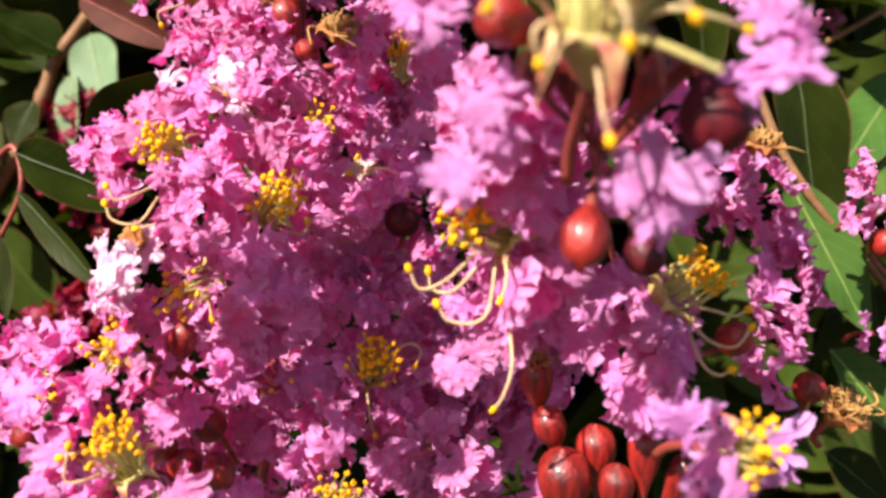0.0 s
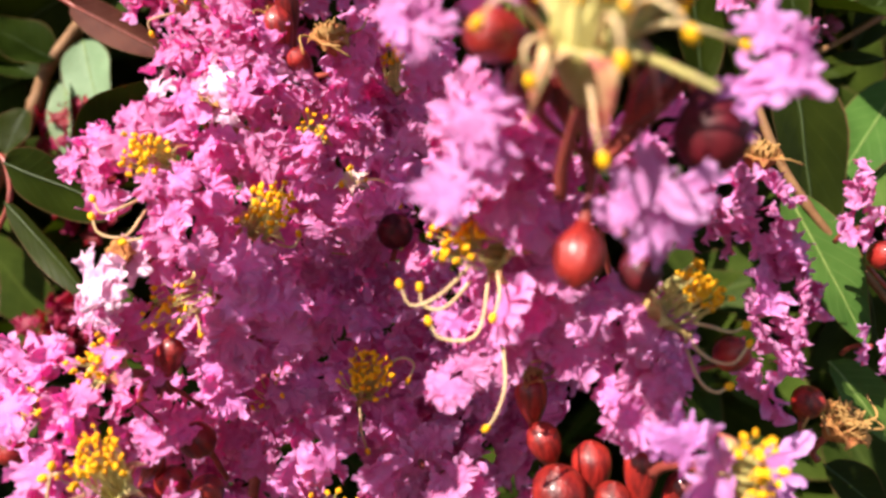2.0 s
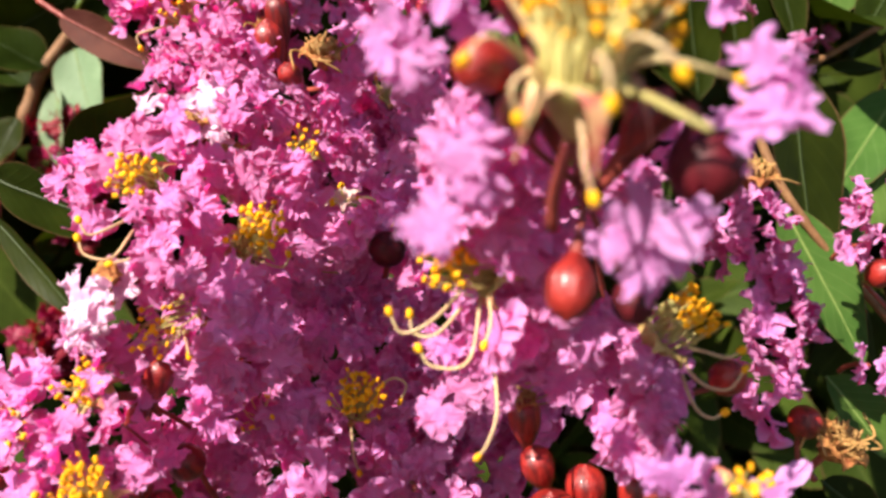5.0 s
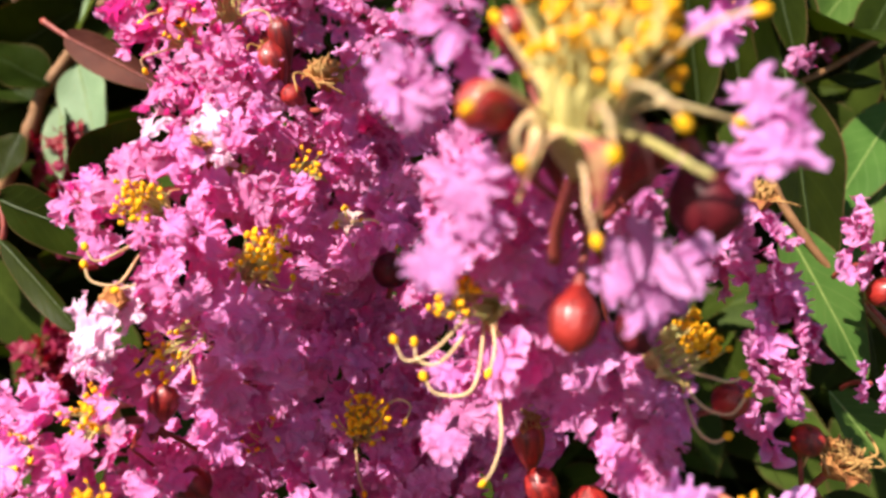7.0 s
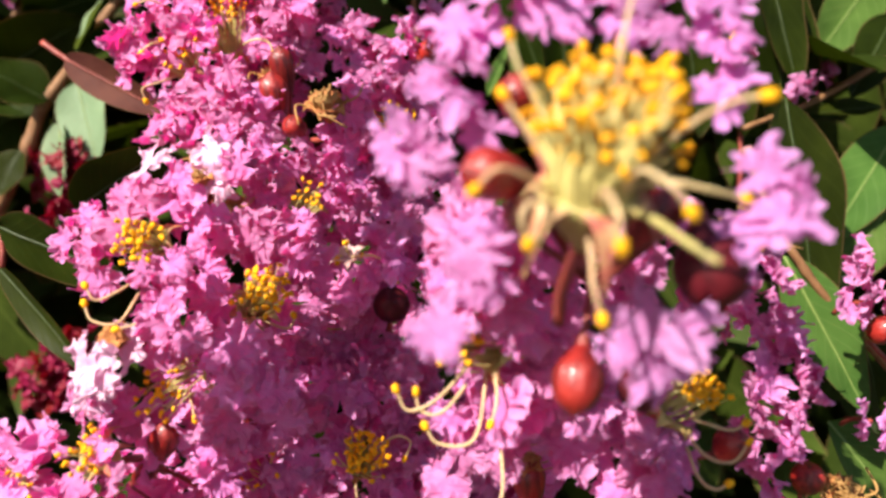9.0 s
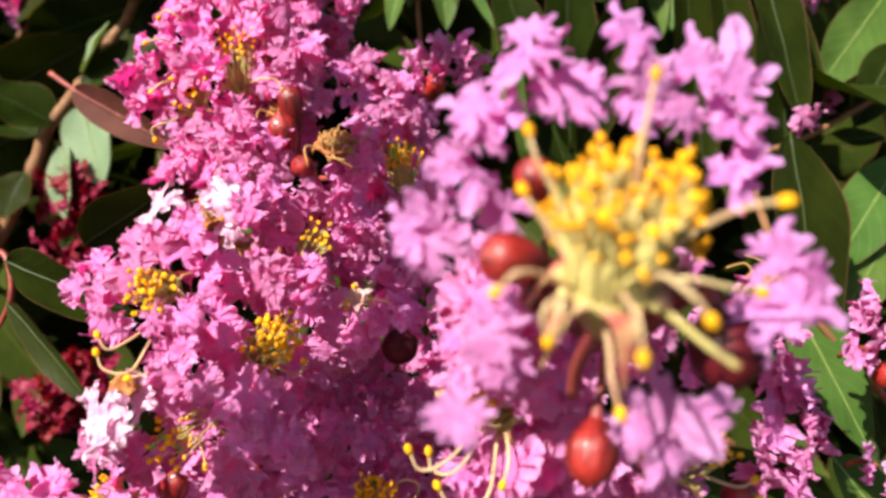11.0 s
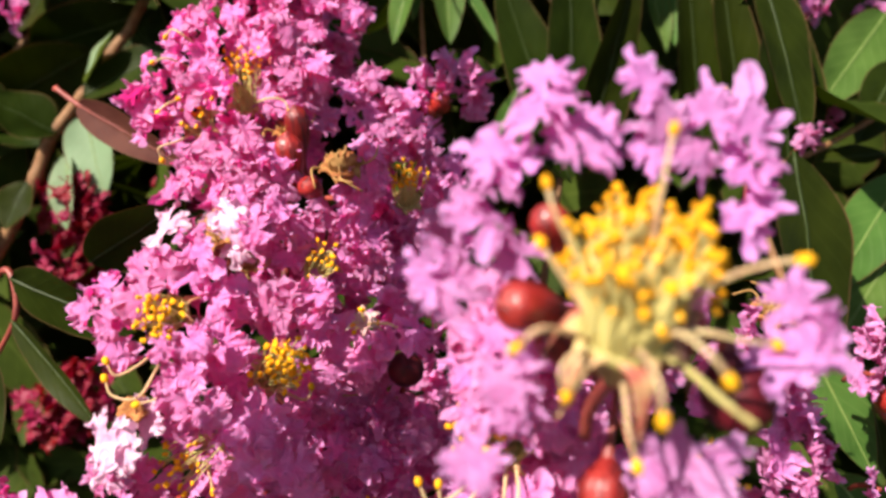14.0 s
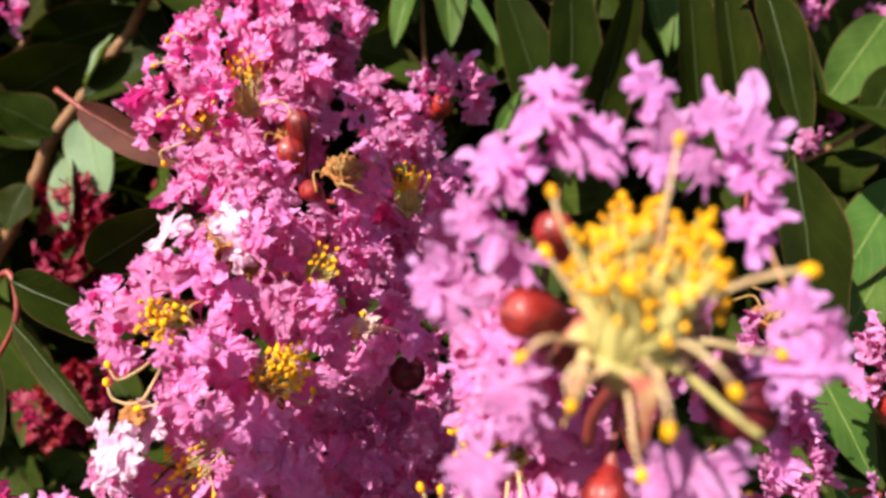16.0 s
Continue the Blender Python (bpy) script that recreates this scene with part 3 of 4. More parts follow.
# ---- the near flower, tallest of the short cluster ----
flower((15.9, 76.5, 6.5), (0.02, -0.36, 0.93), 46, (1.4, -0.6, 9.8),
       [(-6.9, 16.1, 24.1, 12.1), (-3.1, 14.3, 20.6, 11.1), (-0.2, 14.3, 20.6, 7.6), (-6.4, 17.7, 27.1, 7.7), (-9.3, 13.7, 17.1, 7.2), (-12.8, 14, 18.7, 9.2), (-13.5, 11.6, 11.4, 11), (-10.5, 11.7, 6.9, 10.4), (-12.8, 13.4, 15.5, 7.9), (-16.1, 11.9, 12.7, 6.2), (-18.6, 8.9, 2.5, 10.1), (-20.7, 9.3, 4.4, 5.9), (-16.7, 10.5, 5.7, 7.1), (5.6, 16.5, 26.8, 8.9), (8, 15.4, 21.6, 10), (13.2, 15.7, 23.3, 9.3), (12.3, 15.7, 18.1, 9.4), (6.3, 14.9, 18.7, 7.2), (18.2, 15.2, 21.4, 10.5), (17.5, 14.1, 15.5, 10), (19.4, 13.4, 17.5, 7.2), (17.3, 12, 10.2, 9.2), (18.7, 12.4, 12.1, 6.7), (20.7, 6.4, 2.6, 7.6), (22.3, 4.4, -2.3, 9.8), (18.5, 5.1, -3.8, 9), (18.1, 5.5, -6.9, 6.8), (24.2, 4.7, -0.5, 6), (-12.4, 5.9, -6.8, 8.8), (-9.4, 7, -6.5, 7.6), (-10.8, 5.1, -10.8, 8.2), (-14.6, 2.3, -14.8, 8), (-16.4, 2.3, -15.1, 6.3), (7.1, 2.2, -14.4, 9.8), (10.8, 2.6, -17.2, 8.7), (5, 1.7, -16.8, 7.4), (8.7, 2, -20.3, 9)], 101, kind="near", cup="pale", cup_size=9.4, count=250, label="pink crape myrtle flower with bright yellow stamens and frilled clawed petals",
       longs=[[(-3.5, -1.5, 0.2), (-6.7, -5.5, 2.5), (-9.8, -8.3, 3.6), (-11.7, -7.7, 1.6)],
              [(-2.9, -1.7, -0.9), (-6, -6, 0.5), (-7.4, -7.2, -0.7), (-6.7, -6.7, -3.4)],
              [(0.5, -1.7, -0.9), (-0.8, -9.8, 1.8), (-0.7, -14.1, 0.8), (-0.3, -14.7, -2.1)],
              [(2.7, -1.6, -0.4), (2.5, -8.5, 3.4), (4.4, -11.8, 2.4), (6, -12.2, 0.3)],
              [(3.4, -0.9, 0.6), (6.3, -3.8, 2), (10.6, -4, 1.2), (14.8, -2.2, 0.1)],
              [(4, -0.6, 2.3), (8, -3.8, 7), (10.9, -6.5, 9.2), (13.7, -7.4, 9.8)],
              [(1.7, -0.2, 4.5), (1.9, -2, 10.5), (2.4, -2, 15.9), (3.8, 0, 20.9)],
              [(-2.8, -0.1, 4.4), (-5.2, -0.2, 9), (-7.4, -0.4, 13), (-8, 1.1, 15.6)],
              [(-3.4, -0.5, 2.2), (-5.8, -0.8, 5.7), (-7.9, -1.2, 8.7), (-8.7, -1, 10)],
              [(-0.4, -2.1, -3.1), (-0.1, -3.2, -5.7), (-0.4, -5.6, -7.5), (0.5, -6.2, -10.7)]],
       pistil=[(2.7, -1.7, -0.9), (4.7, -4.4, -1.2), (6.9, -8.8, -2.8), (9.1, -11.1, -4.2)])

# ---- right-hand cluster ----
flower((8.6, 110.5, -20.4), (-0.62, -0.62, 0.10), 36, (-5.6, -3.6, 2.2),
       [(9.8, 1.1, 2.5, 11.7), (12, -2, -3.3, 11.5), (1.7, -4.2, -10.4, 11.9), (2.7, -0.1, -19.5, 10.6), (-5, -6.3, 18.4, 10.2), (5.4, -4.5, 17.5, 11.3), (-7.4, 1, -24, 9.8), (-3.5, 2.7, -6.3, 8.6), (15.8, 0.3, -10.9, 10.2), (11.7, -1.2, -10.4, 8.2)], 102, cup_size=8.5, count=48,
       longs=[[(-1.9, -0.4, -1.8), (-7.5, -5.4, -6.3), (-12, -5.8, -8.1), (-13.8, -5.2, -5)],
              [(-0.9, -0.6, -2.7), (-6.6, -5.8, -8.1), (-10.2, -5.8, -8.1), (-10.8, -5.2, -5.4)],
              [(0, -0.6, -2.7), (-2.1, -6.6, -12), (-7.5, -6.8, -12.9), (-9.5, -6.3, -10.3)],
              [(0.9, -0.6, -2.7), (1, -6.4, -6.1), (0, -8.1, -9.3)],
              [(2, -1.2, -15.1), (2.1, -6.3, -20.2), (0.7, -8.2, -24.3), (-0.8, -7.8, -26.9)],
              [(-0.9, 0.4, 1.8), (-2.9, -1.6, 6.7), (-1.3, -1.4, 7.8)]])
flower((37.9, 114.8, -32), (0.60, -0.34, 0.58), 36, (4.2, -3.1, 4.6),
       [(-1, -4.6, -7.3, 13.8), (-4.2, -9.1, -14.2, 12.6), (-10.5, 5.8, -1.6, 10.9), (-5.2, -2.4, -11.1, 8.5), (28.1, 16.3, -0.1, 17.1), (26.9, 16.2, -10.2, 16.3), (28.4, 16.3, -19.4, 14.3), (34.6, 17.7, -3.3, 9.8), (14.4, 13.6, 15.8, 14.3), (22.5, 15.3, 14.1, 13.5), (11.1, 15.9, 17.1, 10.4), (20.8, 16.4, 9.7, 9.5)], 103, cup="olive_shaded", cup_size=9.5, count=42,
       longs=[[(2.4, -0.4, -1.8), (5.6, -4.4, -1.6), (9.2, -4.6, -2.5), (11.5, -4.4, -1.4)],
              [(2.4, -0.6, -2.8), (4.7, -5.4, -6.1), (9.2, -5.7, -7.4), (12, -5, -4.3)],
              [(2.4, -0.8, -3.7), (4.5, -4.2, -10.4), (7.3, -4.7, -12.6), (9.6, -4.5, -11.7)]])
flower((40.5, 89.1, -47.2), (0.50, -0.64, 0.34), 30, (0.2, -5.4, 3.3),
       [(-7.2, -7.2, 4.6, 13.1), (-11.2, -4.6, 7.2, 10.8), (-4.8, -8.4, -0.9, 10.6), (-7.6, -5.2, -5.3, 10.3), (10.1, 9.4, -4, 9.3), (11.9, 10.3, -9.2, 7.8)], 104, kind="near", count=22,
       longs=[[(0.8, 0, 0), (1, -2.7, 1.8), (4.7, -2.7, 1.8)]])
flower((8.4, 101.3, -4.4), (-0.30, -0.74, 0.36), 36, (0, 0, 0),
       [(-3.7, -1.2, 3.9, 11.7), (-1.6, -0.9, -4.3, 11.9), (4.8, 3.1, 0.3, 9), (-5.9, 2.3, -8.3, 9.1), (5.6, 3.7, -11.4, 11.8), (11.8, 5.8, -11.3, 9.4), (1.9, 1.2, -8.9, 9)], 105, cup=None, count=0)
flower((6.8, 102.9, 3.4), (-0.30, -0.74, 0.36), 36, (-0.6, 3.8, -1.5),
       [(-2.4, 0, 0, 7.9), (-4.7, 0.9, -5.5, 8.1), (7.4, 0.9, -5.5, 8.9), (5.7, 5.6, -12.3, 7.7)], 106, cup=None, count=0)
flower((87.6, 144.3, -23.4), (0.20, -0.84, 0.38), 36, (3.6, 3, -5.3),
       [(0, 1, 4.5, 12.8), (-2.3, -0.2, -1.1, 10.4), (4.7, 3.9, 8.9, 14.1), (8.3, 2, -0.3, 14.1)], 107, cup=None, count=0)
flower((91.2, 143, -48.5), (0.20, -0.84, 0.38), 36, (2.4, 3.8, -1.3),
       [(-2.4, 0, 0, 9.5), (3.6, -0.5, -2.3, 10.7)], 108, cup=None, count=0)
flower((29.1, 105.2, -5.4), (0.20, -0.72, 0.46), 36, (0, 0, 0),
       [(1.2, 0.3, 1.6, 7.4), (-1.1, 1.6, -2.3, 6.7), (3.6, 3.5, -2.6, 6.9)], 109, cup=None, count=0)
flower((18.3, 113.3, -5.5), (-0.20, -0.72, 0.46), 36, (0, 0, 0),
       [(-0.9, 0.1, 0.4, 8.9), (3.6, 5, -5.3, 7.5), (-4.1, 1.3, -3.7, 8.1)], 110, cup=None, count=0)
bud((18, 88.3, -17.2), (-0.20, -0.45, -0.85), 6.5, 0, (21.2, 95.9, -5.7))
bud((7.6, 82.5, 8.1), (-0.80, -0.42, 0.20), 5.9, 1, (17.1, 83.6, -0.9))
bud((10.2, 87.1, 15.6), (-0.30, -0.34, 0.79), 4.6, 1, (17.1, 83.6, -0.9))
bud((15.1, 90.4, 2.3), (-0.30, -0.11, 0.94), 3.5, 3, (19.5, 94.8, -6.3))
bud((20.8, 92.5, 2.3), (0.00, -0.11, 0.94), 3.2, 3, (19.9, 94.8, -6.3))
bud((25.7, 88.4, 2.2), (0.50, -0.15, 0.75), 5.1, 2, (20.6, 94.8, -6.3))
bud((31.3, 83.4, -2), (0.20, -0.30, -0.91), 8.5, 4, (21.6, 95.6, -7.1))
bud((27.1, 93.8, -20.6), (0.20, -0.56, -0.70), 5.7, 4, (21.8, 96.1, -9.4))
bud((11.1, 86.5, 2.8), (-0.30, -0.41, 0.50), 5.3, 0, (19.5, 94.9, -5.6))
bud((50.6, 118, -41.1), (0.10, -0.70, 0.56), 6.1, 0, (41.3, 121, -46.4))
bud((22, 116.9, -68.8), (-0.10, -0.12, 0.98), 10.0, 1, (32.4, 123.2, -84.3))
bud((28.4, 121.4, -64.7), (-0.05, -0.05, 0.98), 7.5, 1, (33, 123.2, -84.3))
bud((30.6, 114.7, -68.2), (0.05, -0.08, 0.98), 6.6, 1, (33.5, 123.2, -84.3))
bud((35.6, 115.5, -62.8), (0.00, 0.00, 0.97), 6.0, 3, (36.8, 123.2, -84.3))
bud((20, 122.2, -60.1), (-0.30, -0.22, 0.87), 6.3, 1, (31.9, 123.4, -83.2))
bud((42.3, 116.6, -67.3), (0.30, -0.13, 0.84), 5.3, 3, (36.8, 123.2, -84.3))
bud((17.7, 125.8, -52.7), (-0.10, -0.10, 0.99), 6.2, 2, (23.7, 125.7, -72.5))
spent((17, 125.7, -48.2), (-0.10, -0.20, 0.96), 4.6, 111, (18.9, 126.5, -54.2))
spent((61.1, 137.2, -8.6), (0.00, -0.32, 0.89), 6.5, 112, (61.6, 141.5, -17.3))
bud((77.4, 141.4, -60.8), (-0.20, -0.58, 0.63), 6.7, 1, (79.8, 145.7, -74.4))
spent((85.2, 140.6, -64.7), (0.30, -0.46, 0.71), 9.0, 113, (83.5, 145.4, -75.7))
bud((92.7, 146.9, -30.1), (0.00, -0.72, 0.46), 6.0, 0, (100.4, 149.6, -41.7))

# ---- left-hand cluster ----
flower((-52.9, 140, -9.9), (-0.30, -0.77, 0.47), 36, (0.5, -8.7, 2.5),
       [(2.4, 0.4, 11.3, 14.1), (-5.4, -3, 5, 11.8), (-14.2, 2.9, 4.2, 9), (-13.1, 0.7, -6.2, 12.3), (4.6, -9.2, -5, 12.5), (7.4, -9.8, -12.3, 13.6), (11.4, -4.3, -5.6, 11.9), (7.6, 2.8, 3.7, 12.3)], 114, count=33,
       longs=[[(-3, -3.5, -6.8), (-4.6, -7.8, -7.8), (-7.4, -10, -8.6), (-9.1, -9.5, -6)],
              [(-2, -3.9, -8.9), (-3.6, -9.9, -12.8), (-7.9, -10.8, -12.1), (-9.3, -10.1, -9.1)],
              [(1.3, -4.4, -11), (0, -9.9, -12.8), (-3.7, -11.1, -13.7)]])
flower((-35.2, 142.4, -22.9), (0.10, -0.75, 0.57), 36, (4.5, -8.1, 5.4),
       [(-0.2, 1, 14.4, 12.4), (7.9, 2.8, 13.2, 13.7), (-1.1, -12.5, -5.7, 12.1), (3.4, -15, -12.6, 12.6), (9.1, 2.4, -3, 14), (-8.1, -2, 0.1, 10.1), (12.1, 7.4, 5.8, 11.9)], 115, count=47,
       longs=[[(0.5, -0.8, -3.6), (5, -6.4, -5.9), (4.6, -8, -8.9), (3, -8.2, -9.8)],
              [(0.5, -0.5, -2.5), (7, -4.8, -3.4), (8.6, -4.5, -1.8), (8.6, -4.3, -0.9)],
              [(-3, -0, -0.2), (-3.3, -4.6, 2.2), (-2.8, -5.7, 2.1)]])
flower((-58.4, 131.4, -26.2), (-0.30, -0.72, 0.46), 36, (-0.5, 0.1, 0.5),
       [(-3.4, -4.8, -3.3, 9.3), (1.2, -6.3, -5.5, 10.2), (-2.3, -5.2, -10.1, 9.4), (3.7, -0.3, -1.6, 8.5)], 116, kind="white", cup="dried", cup_size=5, count=0, label="faded, nearly white crape myrtle flower with frilled petals")
flower((-46, 135.7, -35), (-0.30, -0.74, 0.36), 36, (-4.8, -5.4, -1.4),
       [(-6.2, -3.3, 3.6, 10.8), (-11.2, -6.3, -5.6, 11.8), (-4.5, -4.6, -7.2, 12), (8.9, -7.9, 1.5, 9.4), (-8.9, -2.7, -12.5, 12.2), (0.5, 3.2, 5.6, 9)], 117, count=19,
       longs=[[(-1.1, -0.3, -1.6), (1.3, -4.9, -3.8), (2.2, -6.4, -6.1)],
              [(-1.1, -0.1, -0.5), (-3, -4.9, -3.8), (-6.2, -4.8, -3.2)]])
flower((-58.7, 123.3, -45.1), (-0.40, -0.60, 0.54), 36, (-1.2, -2.6, 2),
       [(4.3, -4.6, -2.5, 11), (-4.7, -3, -4.3, 11.2), (-15.1, 5.9, -1, 10.8), (1.4, -1.1, 4.7, 9.1), (-7.7, -4, -9.2, 11.2)], 118, count=19)
flower((-52.4, 107.9, -59.7), (-0.20, -0.56, 0.73), 36, (-1.4, -2.7, 6.5),
       [(-8, 3.9, 8.8, 9.5), (4.5, 5.4, 6, 9.7), (-12.6, 0.5, 2.3, 10.3), (-15.5, -0.7, -3.2, 12.2), (-5.5, -3.8, -3.4, 10), (8.7, -2.9, -3.9, 11.1), (-23.1, 9.9, 8.2, 11)], 119, count=42,
       longs=[[(-2.3, -0.1, -0.5), (-4.5, -5, 0.3), (-7.1, -6, 0.9), (-6.5, -4.8, 6.1)],
              [(-2.3, 0.3, 1.4), (-5, -3.2, 4.2), (-8.5, -4.3, 3.8)],
              [(-0.9, -0.5, -2.3), (-2.3, -4.5, -2), (-2.8, -4.9, -3.7)]])
flower((-15.6, 143.1, -58), (0.10, -0.77, 0.47), 36, (2.1, -7.8, 6.8),
       [(-7.5, -1.5, 2.5, 14.3), (5.3, 4.3, 10.6, 13.4), (10.1, 4.4, 1.5, 14.9), (-2, 4.6, 11.8, 13.4), (-6.9, 0.2, -8.5, 13.4), (6.4, 2.6, -7, 13.6)], 120, cup="dried", cup_size=5, count=56,
       longs=[[(-0.6, -0.6, -3), (0.4, -5.6, -7.1), (1.6, -6.4, -10.8)],
              [(3, 0.6, 3), (8, -2.4, 7.8), (11, -2.7, 6.7), (9.8, -3.4, 3.3)]])
flower((-30.1, 171.2, -7.4), (0.10, -0.70, 0.56), 36, (1.5, -3.5, 3),
       [(-7.1, -2.7, 6.6, 14.4), (5.4, 2.8, 13.1, 16.1), (0, -1.7, -7.9, 14.8), (8.9, 5.2, 5.2, 15.1), (8.7, 5.8, -1.6, 15.3)], 121, count=11)
flower((-50, 190.4, 29.8), (0.00, -0.68, 0.66), 36, (-0.7, -0.8, 10.6),
       [(-12.3, -0.4, 17.5, 15.4), (-7.4, -6.8, 6.5, 15), (7.7, -0.6, 16.4, 15.4), (14.4, 0, 9.8, 15.5), (9.3, -3.2, 4.2, 15.4), (-14.9, -0, 9.4, 14.1), (-4.5, 4.1, 19.4, 14.3), (16.6, 1.8, -1.2, 14.4)], 122, count=36,
       longs=[[(-8.6, 2.3, 11), (-13.3, -3.8, 15.8), (-16.3, -3.5, 17.4), (-17.8, -3.9, 15.5)],
              [(-12.8, 1.7, 8.2), (-17.2, -4.9, 10.5), (-21, -5.1, 9.6)],
              [(1.4, 0, 0), (7, -5.8, 1.4), (10.4, -6, 0.8), (11.8, -6.5, -1.9)]])
flower((-59.3, 183.2, 25), (-0.30, -0.72, 0.46), 36, (-0.7, -3.5, 2.7),
       [(-12.9, -0.7, 6.5, 15), (-5.4, -3.7, 2, 14.8), (-1.3, -5.9, -8.4, 14.8), (13, -9.6, -6.7, 17.1), (16.5, -8.4, -10.7, 16), (2.8, -6.7, -12.3, 14.8), (-8.3, 1.8, 8.6, 13.8)], 123, count=14,
       longs=[[(-1.3, -0.4, -2), (-3.3, -6.9, -3.8), (-7.4, -8.3, -5.4), (-7.1, -7.9, -8.3)],
              [(-4.2, 1.3, 6), (-6, -5.2, 4.6), (-8.2, -5.6, 2.7)]])
flower((-51.3, 166.4, 3.6), (-0.10, -0.84, 0.38), 36, (0, 0, 0),
       [(4.8, -5.8, 1.6, 11.8), (-11.1, -4.2, -0.7, 11.9), (6.4, -5.9, -3.9, 10)], 124, kind="white", cup="dried", cup_size=5, count=0, label="faded pale crape myrtle flower with frilled petals")
flower((-9.9, 185.3, 6), (0.10, -0.56, 0.73), 36, (0.6, -1.6, 6.8),
       [(9.3, 3.3, 5.7, 14.4), (-8.1, 2.4, 1.5, 15.9), (2, 2.3, -8.4, 16.1), (-5.3, 2, -9.9, 16.1)], 125, cup="olive_shaded", cup_size=6, count=28)
flower((-17.9, 152.2, -15), (0.10, -0.56, 0.73), 36, (0.2, -1.9, 0.8),
       [(1.9, -3.5, -6.8, 9.5), (5.3, -1, -4.7, 8.4), (0.6, -3.4, -11, 8.4)], 126, kind="rose", cup="blush", cup_size=4.5, count=4, label="crumpled rose-pink crape myrtle flower just opening",
       longs=[[(1.2, -1.1, -0.1), (6.2, -4, 0.6), (9.4, -4.5, -1.9), (10.3, -4, -4.6)]])
flower((-2.7, 130.5, -69.1), (0.10, -0.86, 0.28), 36, (0, 0, 0),
       [(-7.6, -4.2, -0.7, 11), (6.7, -4.4, -1.3, 11), (4.5, -4.4, -6.1, 8.8), (-11.6, -3.3, -6.1, 6.7)], 127, cup=None, count=0)
flower((-20.5, 126.3, -79), (0.00, -0.68, 0.66), 36, (0.6, -3.2, 4.4),
       [(-1.1, 2.8, 13, 12.2), (-7.8, 2.3, 10.9, 8.3), (-4.8, 3.2, 5.5, 7.9), (6, -4.1, 0.1, 10.8), (-8.5, -1.8, 1.1, 8.8)], 128, count=25)
flower((-81.6, 133.1, -57), (-0.30, -0.72, 0.46), 36, (2.6, -2.6, 2.3),
       [(0, -2.6, -2.5, 12.2), (4.5, 1.2, 5.5, 10.1), (-6.9, 1.9, -0.8, 11.4), (5.6, -0.2, -1.1, 10.1)], 129, count=11)
flower((-95.8, 144.4, -51.6), (-0.30, -0.74, 0.36), 36, (0, 0, 0),
       [(1.2, 0, 0, 10.9), (-4.9, 0.9, -5.5, 13.4), (-1.2, -3.3, -15.3, 13.3)], 130, cup=None, count=0)
flower((-36, 142.6, -45.9), (0.00, -0.84, 0.38), 36, (0.7, -3.8, 1.5),
       [(-3.3, -12.2, 5.1, 11.9), (7.9, -9.3, 4.2, 12.1), (1.3, -10.3, -0.2, 11), (-5.8, 1.6, -11.9, 13.4), (6.7, 3.9, 8.8, 13.2)], 131, cup=None, count=5)
flower((-35, 140.8, -59), (0.00, -0.84, 0.38), 36, (0.1, -2.2, 4),
       [(-10.1, 2.1, 0.4, 12.1), (3.2, 0.9, -5.5, 13.3), (-5.8, 2.2, -8.7, 13.4), (-22.2, 1.6, -2, 13.3), (-24.2, 2.2, -8.7, 12.2)], 132, cup=None, count=7)
flower((-23.1, 153.8, -36.4), (0.20, -0.84, 0.38), 36, (0, 0, 0),
       [(0, -0.3, -1.2, 15.1), (10, -0.8, -3.7, 15.1), (4.8, 3.3, 5.8, 14), (12.1, 6.4, 1.2, 14.3), (14.7, 4.5, -7.8, 14.3)], 133, cup=None, count=0)
flower((-46.9, 205.9, 54.8), (0.00, -0.82, 0.48), 36, (0, 0, 0),
       [(-20.8, -0.1, -0.3, 15.1), (-2, 2.1, 0.2, 15.2), (12, -0.3, -1.3, 16.6), (18.9, 4.3, 0.8, 16.9), (5.1, 6.1, 9.6, 18.5), (-13.2, 6.4, 10.9, 16.9), (-3.1, 10.5, 20.5, 18.7), (-10.4, 15.8, 26, 19.1)], 134, cup=None, count=0)
flower((-1.7, 216.7, 33.5), (0.20, -0.72, 0.46), 36, (0, -0.3, -1.6),
       [(6.4, 1.4, 6.4, 13), (-3.3, 2.7, 3.2, 13.1), (11.6, 3.4, -3, 11.6), (-12.6, -7.2, -4.9, 14.2), (-6.3, -8.5, -11, 14.2), (-18.6, -10.3, -0.4, 15.5), (-13.6, -17.2, -13.7, 13.6)], 135, cup=None, count=0, label="lilac-pink crape myrtle flower in the shade")
flower((-19.1, 175.4, 17.2), (0.20, -0.84, 0.38), 36, (0, 0.6, 2.6),
       [(0.6, 0.6, 2.6, 12), (0.7, -1.1, -5.2, 10.7), (-4.1, 0.3, -8, 12.1), (-8.3, 0.6, -16.3, 13.7)], 136, cup=None, count=0)
flower((-39.3, 126.3, -79), (0.00, -0.82, 0.48), 36, (0, 0, 0),
       [(0.6, -1.1, 4.3, 8.8), (-6.7, 0, 0, 8.9), (-15.9, -2.5, -2.1, 11), (5.6, -0.7, -3.3, 10)], 137, cup=None, count=0)
bud((-48, 135.3, -65.6), (-0.10, -0.58, 0.63), 7.4, 0, (-45.1, 142.8, -78.3))
bud((-48.5, 122.6, -67.5), (-0.10, -0.60, 0.54), 6.2, 0, (-48.1, 135.4, -84.7))
bud((-41.5, 120.5, -68.1), (0.00, -0.60, 0.54), 6.1, 0, (-45.7, 134.9, -87))
bud((-81.4, 129.3, -65.1), (-0.20, -0.60, 0.54), 5.6, 0, (-82.6, 136.6, -78.8))
